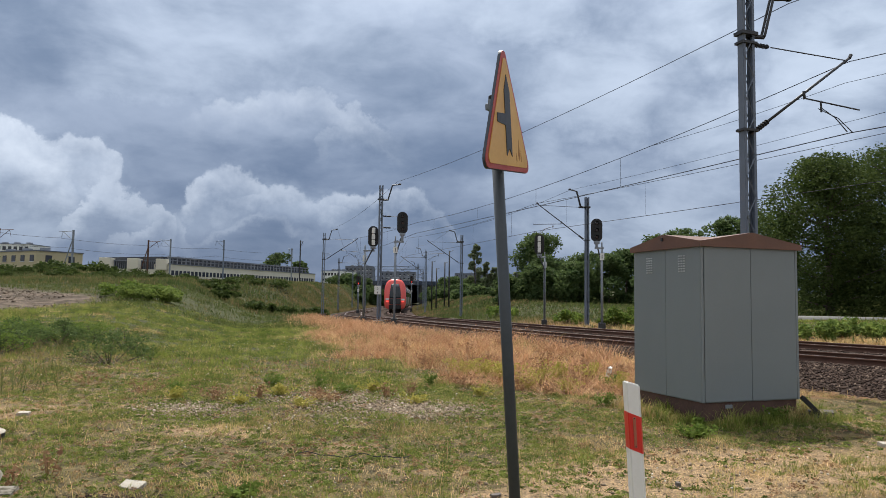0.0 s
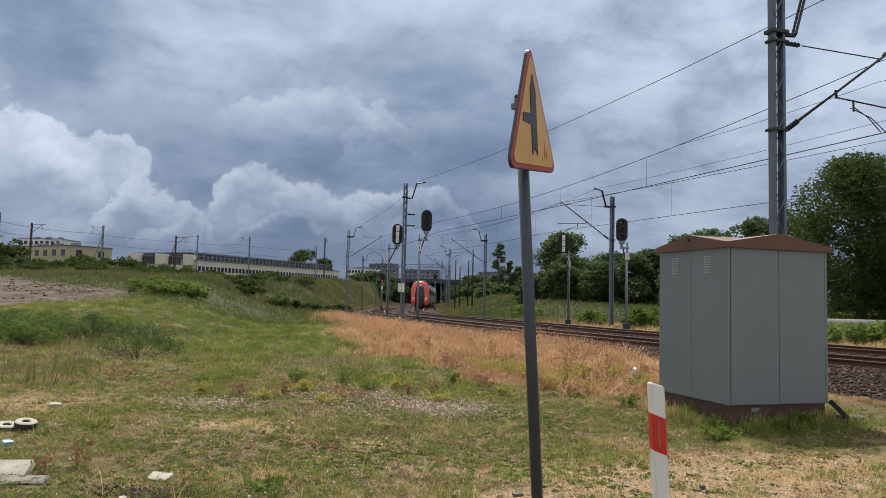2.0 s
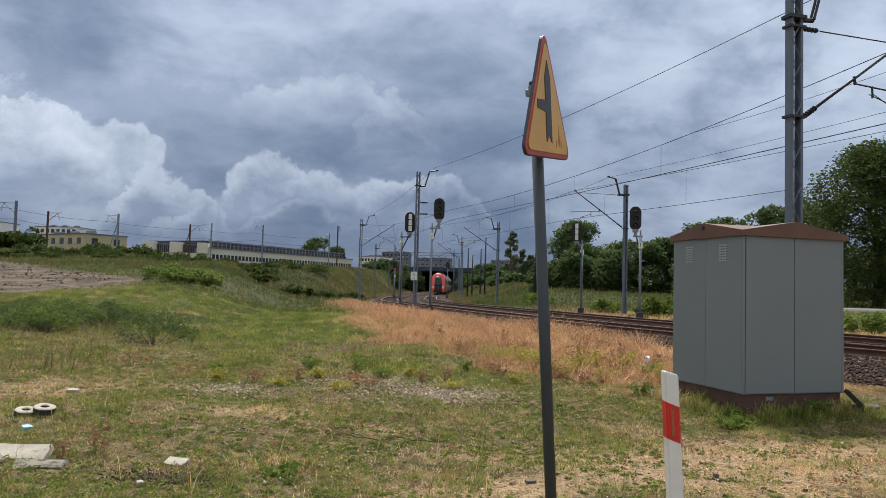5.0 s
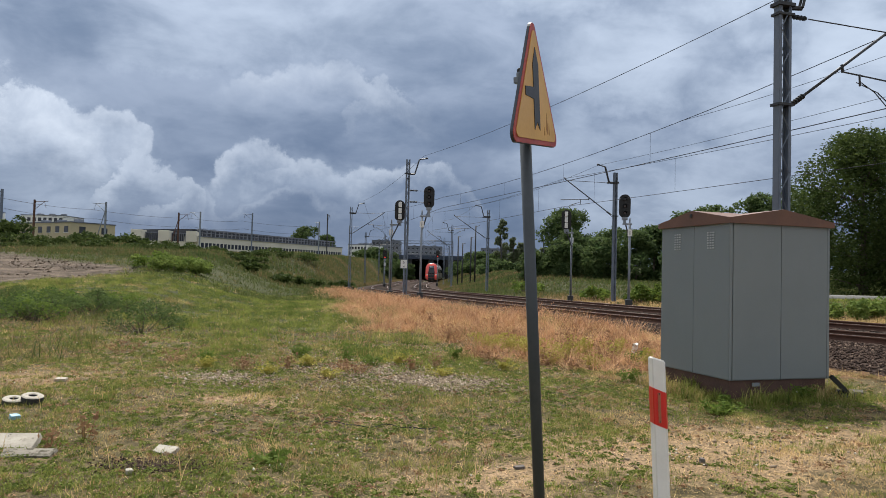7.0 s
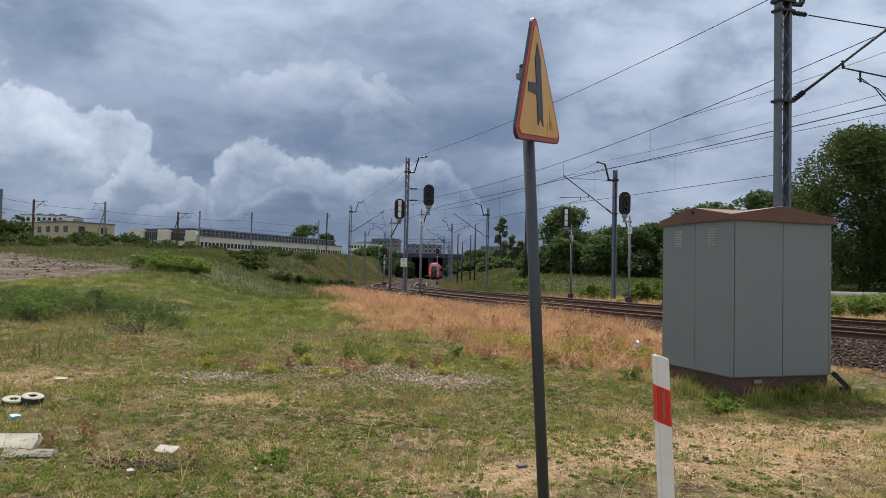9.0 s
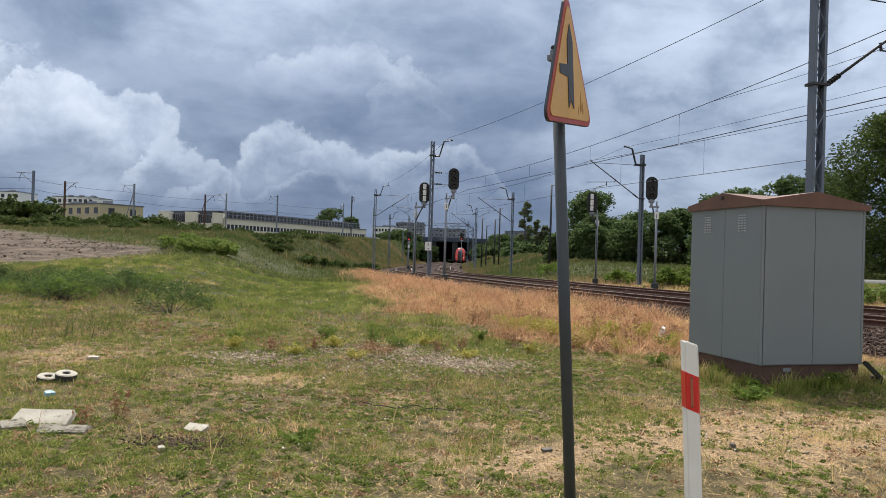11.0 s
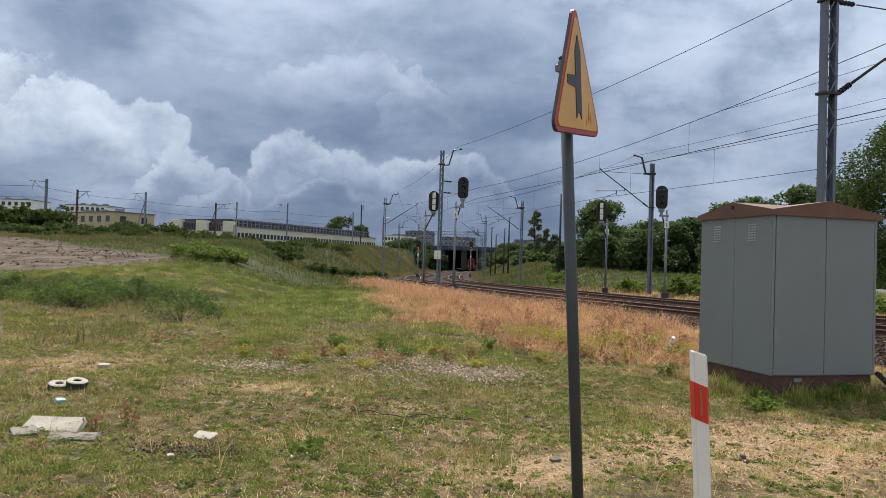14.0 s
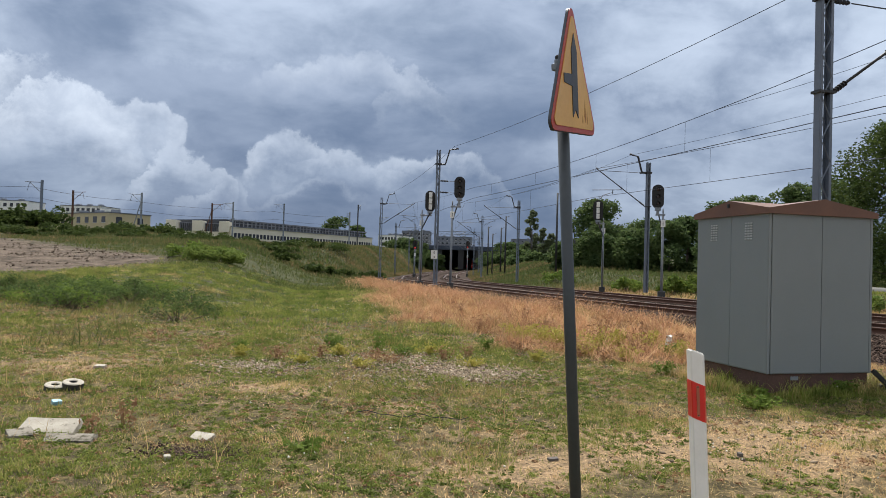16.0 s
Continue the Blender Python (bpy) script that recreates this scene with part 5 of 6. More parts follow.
hall((-50, 560), (-22, 560), 20, 4, 23, "grey_block", "distant grey apartment block", flats(7, 8, FARGREY, 1.5, 1.4, 3.0))
hall((10, 600), (40, 600), 20, 4, 24, "grey_block", "distant pale apartment block", flats(5, 8, FARGREY, 1.5, 1.4, 3.0))
hall((48, 560), (90, 560), 20, 4, 17, "white_block", "distant low white shed", flats(2, 8, WHITEPAINT, 1.5, 1.4, 3.0))
hall((-12, 420), (26, 420), 20, 4, 12, "grey_block", "distant low grey shed", flats(2, 8, FARGREY, 1.5, 1.4, 3.0, roof=False))

# ---- the upper line on the embankment ----


def old_mast(x, y, h, mat, arm=1.0, strut=False, name="upper_line_mast"):
    z = hz(x, y)
    t = thing(name, pose(x, y, z), "weathered mast of the upper line on the embankment", "mast", "upper line masts")
    bm = bmesh.new()
    block(bm, (0, 0, h / 2), (0.34, 0.3, h))
    part("shaft", bm, mat, t)
    bm = bmesh.new()
    rod(bm, (0, 0, h - 0.4), (arm * 3.0, 0, h - 0.3), 0.07, seg=5)
    rod(bm, (0, 0, h - 2.2), (arm * 2.2, 0, h - 0.4), 0.06, seg=5)
    rod(bm, (arm * 2.2, 0, h - 0.4), (arm * 2.6, 0, h - 1.8), 0.04, seg=5)
    part("arm", bm, mat, t)
    if strut:
        bm = bmesh.new()
        rod(bm, (-2.6, 0, 0), (0, 0, h - 1.6), 0.12, 0.1, seg=5)
        for q in (0.3, 0.55):
            rod(bm, (-2.6 * (1 - q), 0, q * (h - 1.6)), (0, 0, q * (h - 1.6)), 0.06, seg=4)
        part("strut", bm, mat, t)


UPPER = [(-77.4, 114.0, 13.8, MASTBLUE, -1, False), (-94.5, 150, 15.5, RUST, 1, False), (-78.7, 150, 15.3, GALV, -1, True), (-75.2, 180, 15.7, RUST, 1, True), (-73.4, 190, 16.9, GALV, -1, False),
         (-65.3, 210, 18.4, MASTBLUE, -1, False), (-47.2, 220, 17.0, GALV, -0.4, False), (-44.8, 221, 19.5, DARKSTEEL, 0.3, False), (-41, 240, 17.2, GALV, 1, False)]
for x, y, top, mat, a, st in UPPER:
    old_mast(x, y, top - hz(x, y), mat, a, st)
single_wire([(-150, 95, 12.2), (-79, 114, 12.6), (-79, 145, 13.2), (-72, 180, 14.3), (-62, 190, 14.6), (-46, 205, 14.4)], 0.03, "thin dark wire of the upper line", 0.4)
single_wire([(-150, 97, 10.2), (-79, 116, 10.9), (-79, 147, 11.4), (-72, 182, 12.2), (-62, 192, 12.6), (-46, 207, 12.4)], 0.03, "thin dark wire of the upper line", 0.5)


def road():
    pts = np.array([(12 + 4.0 * i, 39 - 1.35 * i) for i in range(24)], float)
    z = height(pts[:, 0], pts[:, 1])
    v, f = sweep(pts, [(-1.8, 0.0), (-1.7, 0.16), (1.7, 0.16), (1.8, 0.0)])
    v[:, 2] += np.repeat(z, 4)
    tagged(arrays_mesh("road", v, f, ASPHALT), "pale strip of lane beyond the tracks", "road", kind="structure")


road()

# ---- litter ----


def slab(x, y, sx, sy, h, turn, tilt, label, mat, name="slab", category="debris"):
    bm = bmesh.new()
    r = random.Random(int(x * 100))
    corner = [(-1, -1), (0.2 * r.random(), -1.08), (1, -1), (1.06, 0.3 * r.random()), (1, 1), (-0.3 * r.random(), 0.9), (-1, 1)]
    out = [(a * sx / 2 * (0.82 + 0.22 * r.random()), b * sy / 2 * (0.78 + 0.28 * r.random())) for a, b in corner]
    n = len(out)
    lo = [bm.verts.new((a, b, 0)) for a, b in out]
    hi = [bm.verts.new((a * 0.95, b * 0.95, h * (0.85 + 0.3 * r.random()))) for a, b in out]
    bm.faces.new(lo[::-1]), bm.faces.new(hi)
    for i in range(n):
        bm.faces.new((lo[i], lo[(i + 1) % n], hi[(i + 1) % n], hi[i]))
    bmesh.ops.bevel(bm, geom=list(bm.edges), offset=min(0.003, h * 0.1), segments=1, affect="EDGES")
    tagged(part(name, bm, mat, None, "", pose(x, y, hz(x, y) + 0.005, tilt, 0, turn)), label, category, "litter")


PALE = "dirty pale broken slab lying in grass"
slab(-4.03, 6.13, 0.50, 0.28, 0.045, 10, 22, PALE, POLYFOAM)
slab(-4.14, 5.90, 0.22, 0.17, 0.04, 40, 14, PALE, OLDSLAB)
slab(-3.67, 5.86, 0.46, 0.17, 0.03, 14, 13, "flat grey broken slab lying in grass", OLDSLAB)
slab(-2.57, 6.05, 0.21, 0.13, 0.03, -15, 20, "small white broken slab lying in grass", POLYFOAM)
slab(-5.49, 9.45, 0.15, 0.12, 0.04, 10, 4, "small pale stone in grass", POLYFOAM, "stone", "stone")
slab(3.34, 14.4, 0.10, 0.09, 0.22, 20, 14, "white scrap standing in dry grass", WHITEPAINT, "scrap_piece")
slab(5.05, 8.15, 0.20, 0.09, 0.04, 10, 4, "small pale stone in grass", POLYFOAM, "stone", "stone")
slab(2.05, 6.25, 0.05, 0.04, 0.035, 10, 4, "small grey stone on sand", SLEEPER, "stone", "stone")
slab(-2.55, 5.35, 0.06, 0.05, 0.035, 30, 4, "small pale stone in grass", POLYFOAM, "stone", "stone")
slab(0.45, 5.9, 0.10, 0.05, 0.02, 30, 4, "small grey stone in grass", SLEEPER, "stone", "stone")
slab(-4.66, 7.2, 0.10, 0.07, 0.05, 60, 14, "crumpled blue plastic scrap in grass", BLUERAG, "plastic_scrap")
for dx, dy, dz in ((-0.06, 0.0, 0.0), (0.12, 0.06, 0.03)):
    bm = bmesh.new()
    n, rr, ri, hh = 20, 0.115, 0.042, 0.075
    rings = [[bm.verts.new((math.cos(j / n * 6.2832) * r, math.sin(j / n * 6.2832) * r, z)) for j in range(n)] for r, z in ((ri, 0), (rr, 0), (rr, hh), (rr - 0.015, hh + 0.01), (ri + 0.01, hh + 0.01), (ri, hh))]
    for a, b in zip(rings, rings[1:] + rings[:1]):
        for j in range(n):
            f = bm.faces.new((a[j], a[(j + 1) % n], b[(j + 1) % n], b[j]))
    bmesh.ops.recalc_face_normals(bm, faces=bm.faces)
    for f in bm.faces:
        f.material_index = 1 if f.normal.z > 0.5 else 0
    tagged(part("ring_weight", bm, [RUBBER, POLYFOAM], None, "", pose(-5.06 + dx, 7.88 + dy, hz(-5.06, 7.88) + dz - 0.012, 7, 9, 0)), "dark ring with a pale top lying in grass", "debris", "litter")


def cable():
    t = []
    for i in range(16):
        x = -1.45 + 1.15 * i / 15
        y = 7.35 + 0.07 * math.sin(i * 0.9) - 0.12 * i / 15
        t.append((x, y, hz(x, y) + 0.035 + 0.012 * math.sin(i * 1.7)))
    bm = bmesh.new()
    wire_mesh(bm, t, 0.0045)
    tagged(part("cable", bm, DARKSTEEL), "thin dark cable lying in grass", "cable", "litter")


cable()

# ---- ballast stones, grass and weeds ----


def stones(name, x, y, z, size, mat, label):
    n = len(x)
    base = np.array([(1, 0, 0), (-1, 0, 0), (0, 1, 0), (0, -1, 0), (0, 0, 1), (0, 0, -1)], float)
    v = base[None] * (0.6 + 0.8 * rng.random((n, 6, 1))) * size[:, None, None]
    a = rng.random(n) * 6.283
    b = rng.normal(size=n) * 0.6
    ca, sa, cb, sb = np.cos(a), np.sin(a), np.cos(b), np.sin(b)
    X, Y, Zz = v[..., 0], v[..., 1], v[..., 2]
    Y, Zz = Y * cb[:, None] - Zz * sb[:, None], Y * sb[:, None] + Zz * cb[:, None]
    X, Y = X * ca[:, None] - Y * sa[:, None], X * sa[:, None] + Y * ca[:, None]
    v = np.stack([X + x[:, None], Y + y[:, None], Zz * 0.75 + z[:, None]], -1).reshape(-1, 3)
    tri = np.array([(0, 2, 4), (2, 1, 4), (1, 3, 4), (3, 0, 4), (2, 0, 5), (1, 2, 5), (3, 1, 5), (0, 3, 5)])
    f = (tri[None] + 6 * np.arange(n)[:, None, None]).reshape(-1, 3)
    return tagged(arrays_mesh(name, v, f, mat), label, "stones", kind="stuff")


def ballast_stones():
    rows_near = np.nonzero((NEAR[:, 1] > 6) & (NEAR[:, 1] < 32))[0]
    i = rng.choice(rows_near, 58000)
    t = np.gradient(NEAR, axis=0)
    t /= np.linalg.norm(t, axis=1)[:, None]
    u = rng.random(len(i)) - 0.5
    d = np.where(rng.random(len(i)) < 0.55, -4.7 + 3.6 * rng.random(len(i)), -4.6 + 11.6 * rng.random(len(i)))
    x = NEAR[i, 0] + t[i, 0] * u + t[i, 1] * d
    y = NEAR[i, 1] + t[i, 1] * u - t[i, 0] * d
    prof = np.interp(d, [-4.7, -2.2, -1.3, 1.3, 2.2, 2.3, 3.2, 5.8, 6.7, 7.7], [-0.02, 0.24, 0.30, 0.30, 0.24, 0.24, 0.30, 0.30, 0.24, -0.02])
    keep = (rng.random(len(i)) < np.clip(1.5 - y / 24, 0.12, 1)) & (y > 5)
    for c in (-0.755, 0.755, GAP - 0.755, GAP + 0.755):
        keep &= np.abs(d - c) > 0.10
    x, y, prof = x[keep], y[keep], prof[keep] - drop(y[keep])
    stones("ballast_stones", x, y, prof + 0.012, 0.020 + 0.026 * rng.random(len(x)), STONE, "dark brown broken ballast stones")


def island_stone(name, a, b, c):
    m = bpy.data.materials.new(name)
    m.use_nodes = True
    k = Nodes(m.node_tree)
    r = k.n("ShaderNodeNewGeometry").outputs["Random Per Island"]
    pos = k.n("ShaderNodeTexCoord").outputs["Object"]
    col = k.mix(k.step(r, 0.0, 0.8), a, b)
    col = k.mix(k.step(r, 0.86, 0.99), col, c)
    col = k.mix(k.m("MULTIPLY", k.noise(pos, 40, 4), 0.5), col, tuple(q * 0.5 for q in a))
    p = k.n("ShaderNodeBsdfPrincipled")
    k.put(p.inputs["Base Color"], col)
    p.inputs["Roughness"].default_value = 0.9
    p.inputs["Specular IOR Level"].default_value = 0.06
    k.put(k.n("ShaderNodeOutputMaterial").inputs[0], p.outputs[0])
    return m


STONE = island_stone("ballast_chip", (0.034, 0.024, 0.020), (0.105, 0.072, 0.057), (0.26, 0.195, 0.150))
PEBBLE = island_stone("pale_pebble", (0.16, 0.125, 0.090), (0.36, 0.285, 0.205), (0.56, 0.48, 0.38))
ballast_stones()


def pebbles():
    xs, ys = [], []
    for cx, cy, r, n in ((-0.3, 10.4, 1.1, 2400), (-3.6, 10.1, 0.9, 1300), (-1.6, 11.4, 1.7, 2400), (-1.6, 9.8, 0.8, 400), (-2.0, 9.2, 0.9, 160), (1.6, 6.6, 1.6, 60), (3.2, 7.2, 1.8, 80)):
        xs.append(cx + rng.normal(size=n) * r * 0.45)
        ys.append(cy + rng.normal(size=n) * r * 0.34)
    x, y = np.concatenate(xs), np.concatenate(ys)
    stones("pebbles", x, y, height(x, y) + 0.006, 0.011 + 0.022 * rng.random(len(x)) ** 2, PEBBLE, "scattered pale gravel on bare ground")


pebbles()


def blades(name, x, y, h, w, lean, dry, label, mat=None, simple=False, tone=None):
    """Bent blades of grass as one mesh: three faces each, or one where they stay far off."""
    n = len(x)
    z = height(x, y) - 0.01
    a = rng.random(n) * 6.283
    dx, dy = np.cos(a), np.sin(a)
    l = lean * (0.4 + rng.random(n)) * h
    ww = w * (0.7 + 0.6 * rng.random(n))
    p = np.stack([x, y, z], 1)
    side_v = np.stack([-dy * ww, dx * ww, np.zeros(n)], 1)
    tip = p + np.stack([dx * l, dy * l, h * 0.97], 1)
    if simple:
        v = np.stack([p - side_v, p + side_v, tip], 1).reshape(-1, 3)
        f = np.arange(3 * n).reshape(-1, 3)
        k = 3
    else:
        midp = p + np.stack([dx * l * 0.35, dy * l * 0.35, h * 0.6], 1)
        v = np.stack([p - side_v, p + side_v, midp - side_v * 0.7, midp + side_v * 0.7, tip], 1).reshape(-1, 3)
        q = 5 * np.arange(n)[:, None]
        f = np.concatenate([q + np.array([[0, 1, 3]]), q + np.array([[0, 3, 2]]), q + np.array([[2, 3, 4]])], 0)
        k = 5
    tone = 0.5 + 0.62 * wobble(x, y, 0.045 + 0.003 * y, 71, 2) if tone is None else tone
    attrs = dict(dryness=np.repeat(np.clip(dry, 0, 1), k), tone=np.repeat(np.clip(tone, 0, 1), k))
    return tagged(arrays_mesh(name, v, f, mat or GRASS, attrs), label, "grass", kind="stuff")


def scatter(n, y0, y1, spread=0.74, shift=0.0):
    """Points in a wedge ahead, even by ground area."""
    y = np.sqrt(y0 ** 2 + (y1 ** 2 - y0 ** 2) * rng.random(n))
    x = (rng.random(n) * 2 - 1) * spread * y + shift * y
    return x, y


def open_ground(x, y, s):
    """False where track, cabinet or road stand."""
    near = s < -4.5 + 1.6 * S((y - 13) / 8)
    box = ~((x > 3.0) & (x < 5.1) & (y > 9.9 + 0.0 * x) & (y < 11.6))
    return (near | (s > GAP + 3.0)) & box


def field_grass():
    # short sward of the open field
    for nm, n, y0, y1, hh, ww, simple in (("short_grass", 190000, 3.7, 13, 0.032, 0.0034, True), ("field_grass", 290000, 13, 36, 0.085, 0.0075, True), ("far_grass", 130000, 36, 75, 0.15, 0.022, True)):
        x, y = scatter(n, y0, y1)
        s = side(x, y)
        dry, bare, tilled = zones(x, y, s)
        pat = wobble(x, y, 0.13, 3) * 0.85 + wobble(x, y, 0.6, 4) * 0.75
        dens = np.clip(0.95 - 0.9 * bare + 1.25 * pat, 0.12, 1) * (1 - tilled)
        keep = (rng.random(n) < dens) & open_ground(x, y, s)
        x, y, dry, bare, pat = x[keep], y[keep], dry[keep], bare[keep], pat[keep]
        d = np.clip(0.20 - 0.24 * S((y - 14) / 5) * S((x + 0.52 * y) / 3) + 0.7 * (bare - 0.3) - 0.75 * wobble(x, y, 0.42, 12) - 0.6 * wobble(x, y, 0.16, 13) - 0.2 * pat + 0.2 * rng.normal(size=len(x)), 0, 1)
        d = np.maximum(d, dry)
        h = hh * (0.45 + 0.9 * rng.random(len(x))) * (1 + 1.1 * np.clip(pat, -0.65, 1.3))
        blades(nm, x, y, h, ww, 0.75, d, "patchy green and straw-coloured grass of the open field", WEEDGRASS if y0 > 30 else GRASS, simple)
    # tufts: blades springing from one root
    for nm, n, per, y0, y1, hh, ww, rr, simple in (("grass_tufts", 12000, 20, 3.7, 15, 0.060, 0.0038, 0.032, True), ("field_tufts", 12000, 14, 14, 42, 0.13, 0.010, 0.08, True)):
        cx, cy = scatter(n, y0, y1)
        s = side(cx, cy)
        dry, bare, tilled = zones(cx, cy, s)
        pat = wobble(cx, cy, 0.5, 21)
        keep = open_ground(cx, cy, s) & (rng.random(n) < np.clip(0.72 - 0.65 * bare + 1.1 * pat, 0.10, 1) * (1 - tilled))
        cx, cy, dry, pat = cx[keep], cy[keep], dry[keep], pat[keep]
        size = 0.5 + 1.0 * rng.random(len(cx)) ** 1.5 + 0.3 * np.clip(pat, 0, 1)
        kind_d = np.where(rng.random(len(cx)) < (0.36 if y0 < 10 else 0.16) - 0.25 * pat, 0.75 + 0.25 * rng.random(len(cx)), 0.18 * rng.random(len(cx)))
        kind_d = np.maximum(kind_d, dry)
        i = np.repeat(np.arange(len(cx)), per)
        x = cx[i] + rng.normal(size=len(i)) * rr * size[i]
        y = cy[i] + rng.normal(size=len(i)) * rr * size[i]
        low = np.where(dry[i] > 0.4, 1.0, 1 - 0.35 * kind_d[i])
        blades(nm, x, y, hh * low * size[i] * (0.5 + 0.7 * rng.random(len(i))), ww, 0.85, kind_d[i] + 0.1 * rng.normal(size=len(i)), "separate green and dried grass tufts in the field", simple=simple, tone=np.clip(rng.random(len(cx)) * 1.1 - 0.05, 0, 1)[i])
    # dead straw lying on the soil
    x, y = scatter(130000, 3.7, 16)
    s = side(x, y)
    bare = zones(x, y, s)[1]
    keep = open_ground(x, y, s) & (rng.random(len(x)) < np.clip(0.42 + 0.5 * wobble(x, y, 0.4, 23) + 0.45 * bare, 0.08, 1))
    x, y = x[keep], y[keep]
    blades("dead_straw", x, y, 0.016 + 0.014 * rng.random(len(x)), 0.0040, 3.6, np.ones(len(x)), "dead straw lying on the soil", simple=True, tone=0.25 + 0.75 * rng.random(len(x)))
    # single tall stalks standing out of the sward
    x, y = scatter(5000, 5, 22)
    s = side(x, y)
    keep = open_ground(x, y, s) & (wobble(x, y, 1.0, 14) > -0.1)
    x, y = x[keep], y[keep]
    blades("stalks", x, y, 0.14 + 0.16 * rng.random(len(x)), 0.0022, 0.9, np.clip(0.75 + 0.3 * rng.normal(size=len(x)), 0, 1), "thin straw-coloured stalks standing out of the grass")
    # the tall dry stand beside the near track
    n = 330000
    x, y = scatter(n, 10.5, 60, 0.45, 0.02)
    s = side(x, y)
    dry, bare, tilled = zones(x, y, s)
    keep = (rng.random(n) < dry ** 1.5 * np.clip(1.15 - y / 90, 0.4, 1)) & (s < 0) & open_ground(x, y, s)
    x, y = x[keep], y[keep]
    thin = rng.random(len(x)) < 0.62
    x, y = x[thin], y[thin]
    clump = wobble(x, y, 0.28, 5) * 0.75 + wobble(x, y, 0.9, 26) * 0.6
    h = (0.25 + 0.24 * clump) * (0.35 + 0.9 * rng.random(len(x)))
    d = np.clip(0.90 + 0.14 * rng.normal(size=len(x)) - 0.8 * (wobble(x, y, 0.5, 6) > 0.42), 0, 1)
    blades("dry_grass", x, y, np.maximum(h, 0.05), 0.0035 + 0.00022 * y, 1.7, d, "tall dry orange-brown grass beside the track", DRYGRASS, True, 0.5 + 0.55 * wobble(x, y, 0.10, 73, 2) + 0.35 * wobble(x, y, 0.5, 74) + 0.2 * rng.normal(size=len(x)))
    pick = rng.random(len(x)) < 0.55 * np.clip(0.6 + clump, 0.1, 1.3)
    x, y, h = x[pick], y[pick], np.maximum(h[pick], 0.06)
    c = len(x)
    p = np.stack([x + rng.normal(size=c) * 0.05, y + rng.normal(size=c) * 0.05, height(x, y) + h * (0.55 + 0.5 * rng.random(c))], 1)
    a = rng.normal(size=(c, 3))
    a /= np.linalg.norm(a, axis=1)[:, None]
    b = np.cross(a, rng.normal(size=(c, 3)))
    b /= np.linalg.norm(b, axis=1)[:, None] + 1e-9
    sz = ((0.010 + 0.0009 * y) * (0.5 + 0.9 * rng.random(c)))[:, None]
    v = np.stack([p - a * sz, p + b * sz * 0.45, p + a * sz, p - b * sz * 0.45], 1).reshape(-1, 3)
    tagged(arrays_mesh("seed_heads", v, np.arange(c * 4).reshape(-1, 4), SEEDHEAD), "dry orange seed heads and leaves in the tall grass", "grass", kind="stuff")
    # bent tussocks standing out of the dry stand
    cx, cy = scatter(3600, 11, 40, 0.40, -0.02)
    s = side(cx, cy)
    keep = (zones(cx, cy, s)[0] > 0.55) & (s < 0) & open_ground(cx, cy, s)
    cx, cy = cx[keep], cy[keep]
    per = 30
    i = np.repeat(np.arange(len(cx)), per)
    size = (0.4 + 0.9 * rng.random(len(cx)) ** 2)[i]
    x, y = cx[i] + rng.normal(size=len(i)) * 0.07 * size, cy[i] + rng.normal(size=len(i)) * 0.07 * size
    blades("dry_tussocks", x, y, 0.42 * size * (0.5 + 0.6 * rng.random(len(i))), 0.0035 + 0.0002 * y, 1.1, 0.85 + 0.15 * rng.random(len(i)), "bent dry tussocks in the orange grass", DRYGRASS, True, rng.random(len(cx))[i])
    # weeds and verge beyond the tracks
    n = 90000
    x, y = scatter(n, 18, 110, 0.75, 0.1)
    s = side(x, y)
    keep = (s > GAP + 3.2) & (np.abs(y - 39 + 0.3375 * (x - 12)) > 2.1)
    x, y = x[keep], y[keep]
    c = wobble(x, y, 1.2, 8)
    dd = np.clip(0.16 - 0.4 * c + 0.2 * rng.normal(size=len(x)), 0, 1)
    blades("bank_grass", x, y, 0.24 * (0.5 + rng.random(len(x))) * (1 + 0.5 * c), 0.012 + 0.0004 * y, 0.7, dd, "tall green grass on the bank beyond the tracks", BANKGRASS, True)
    # rough growth of the embankment
    n = 150000
    x, y = scatter(n, 58, 150, 0.72, -0.06)
    s = side(x, y)
    tilled = zones(x, y, s)[2]
    keep = (s < -3.4) & (rng.random(n) > tilled)
    x, y = x[keep], y[keep]
    c = wobble(x, y, 2.2, 9)
    dd = np.clip(0.34 - 0.6 * c + 0.22 * rng.normal(size=len(x)), 0, 1)
    blades("embankment_grass", x, y, 0.30 * (0.5 + rng.random(len(x))) * (1 + 0.6 * c), 0.05, 0.6, dd, "rough green and brown growth on the embankment", BANKGRASS, True)
    # slopes of the cutting near the bridge
    i = rng.choice(np.nonzero((NEAR[:, 1] > 62) & (NEAR[:, 1] < 232))[0], 80000)
    t = np.gradient(NEAR, axis=0)
    t /= np.linalg.norm(t, axis=1)[:, None]
    o = np.where(rng.random(len(i)) < 0.5, -3.2 - 16 * rng.random(len(i)) ** 1.6, GAP + 2.6 + 18 * rng.random(len(i)) ** 1.6)
    u = rng.random(len(i)) - 0.5
    x, y = NEAR[i, 0] + t[i, 0] * u + t[i, 1] * o, NEAR[i, 1] + t[i, 1] * u - t[i, 0] * o
    dd = np.clip(0.30 + 0.35 * S((8 - np.abs(o - GAP / 2)) / 3) - 0.5 * wobble(x, y, 2.0, 17) + 0.2 * rng.normal(size=len(x)), 0, 1)
    blades("cutting_grass", x, y, 0.30 * (0.5 + rng.random(len(x))), 0.07, 0.6, dd, "rough grass on the slopes of the cutting", BANKGRASS, True)
    # tall weeds on the rising ground
    n = 42000
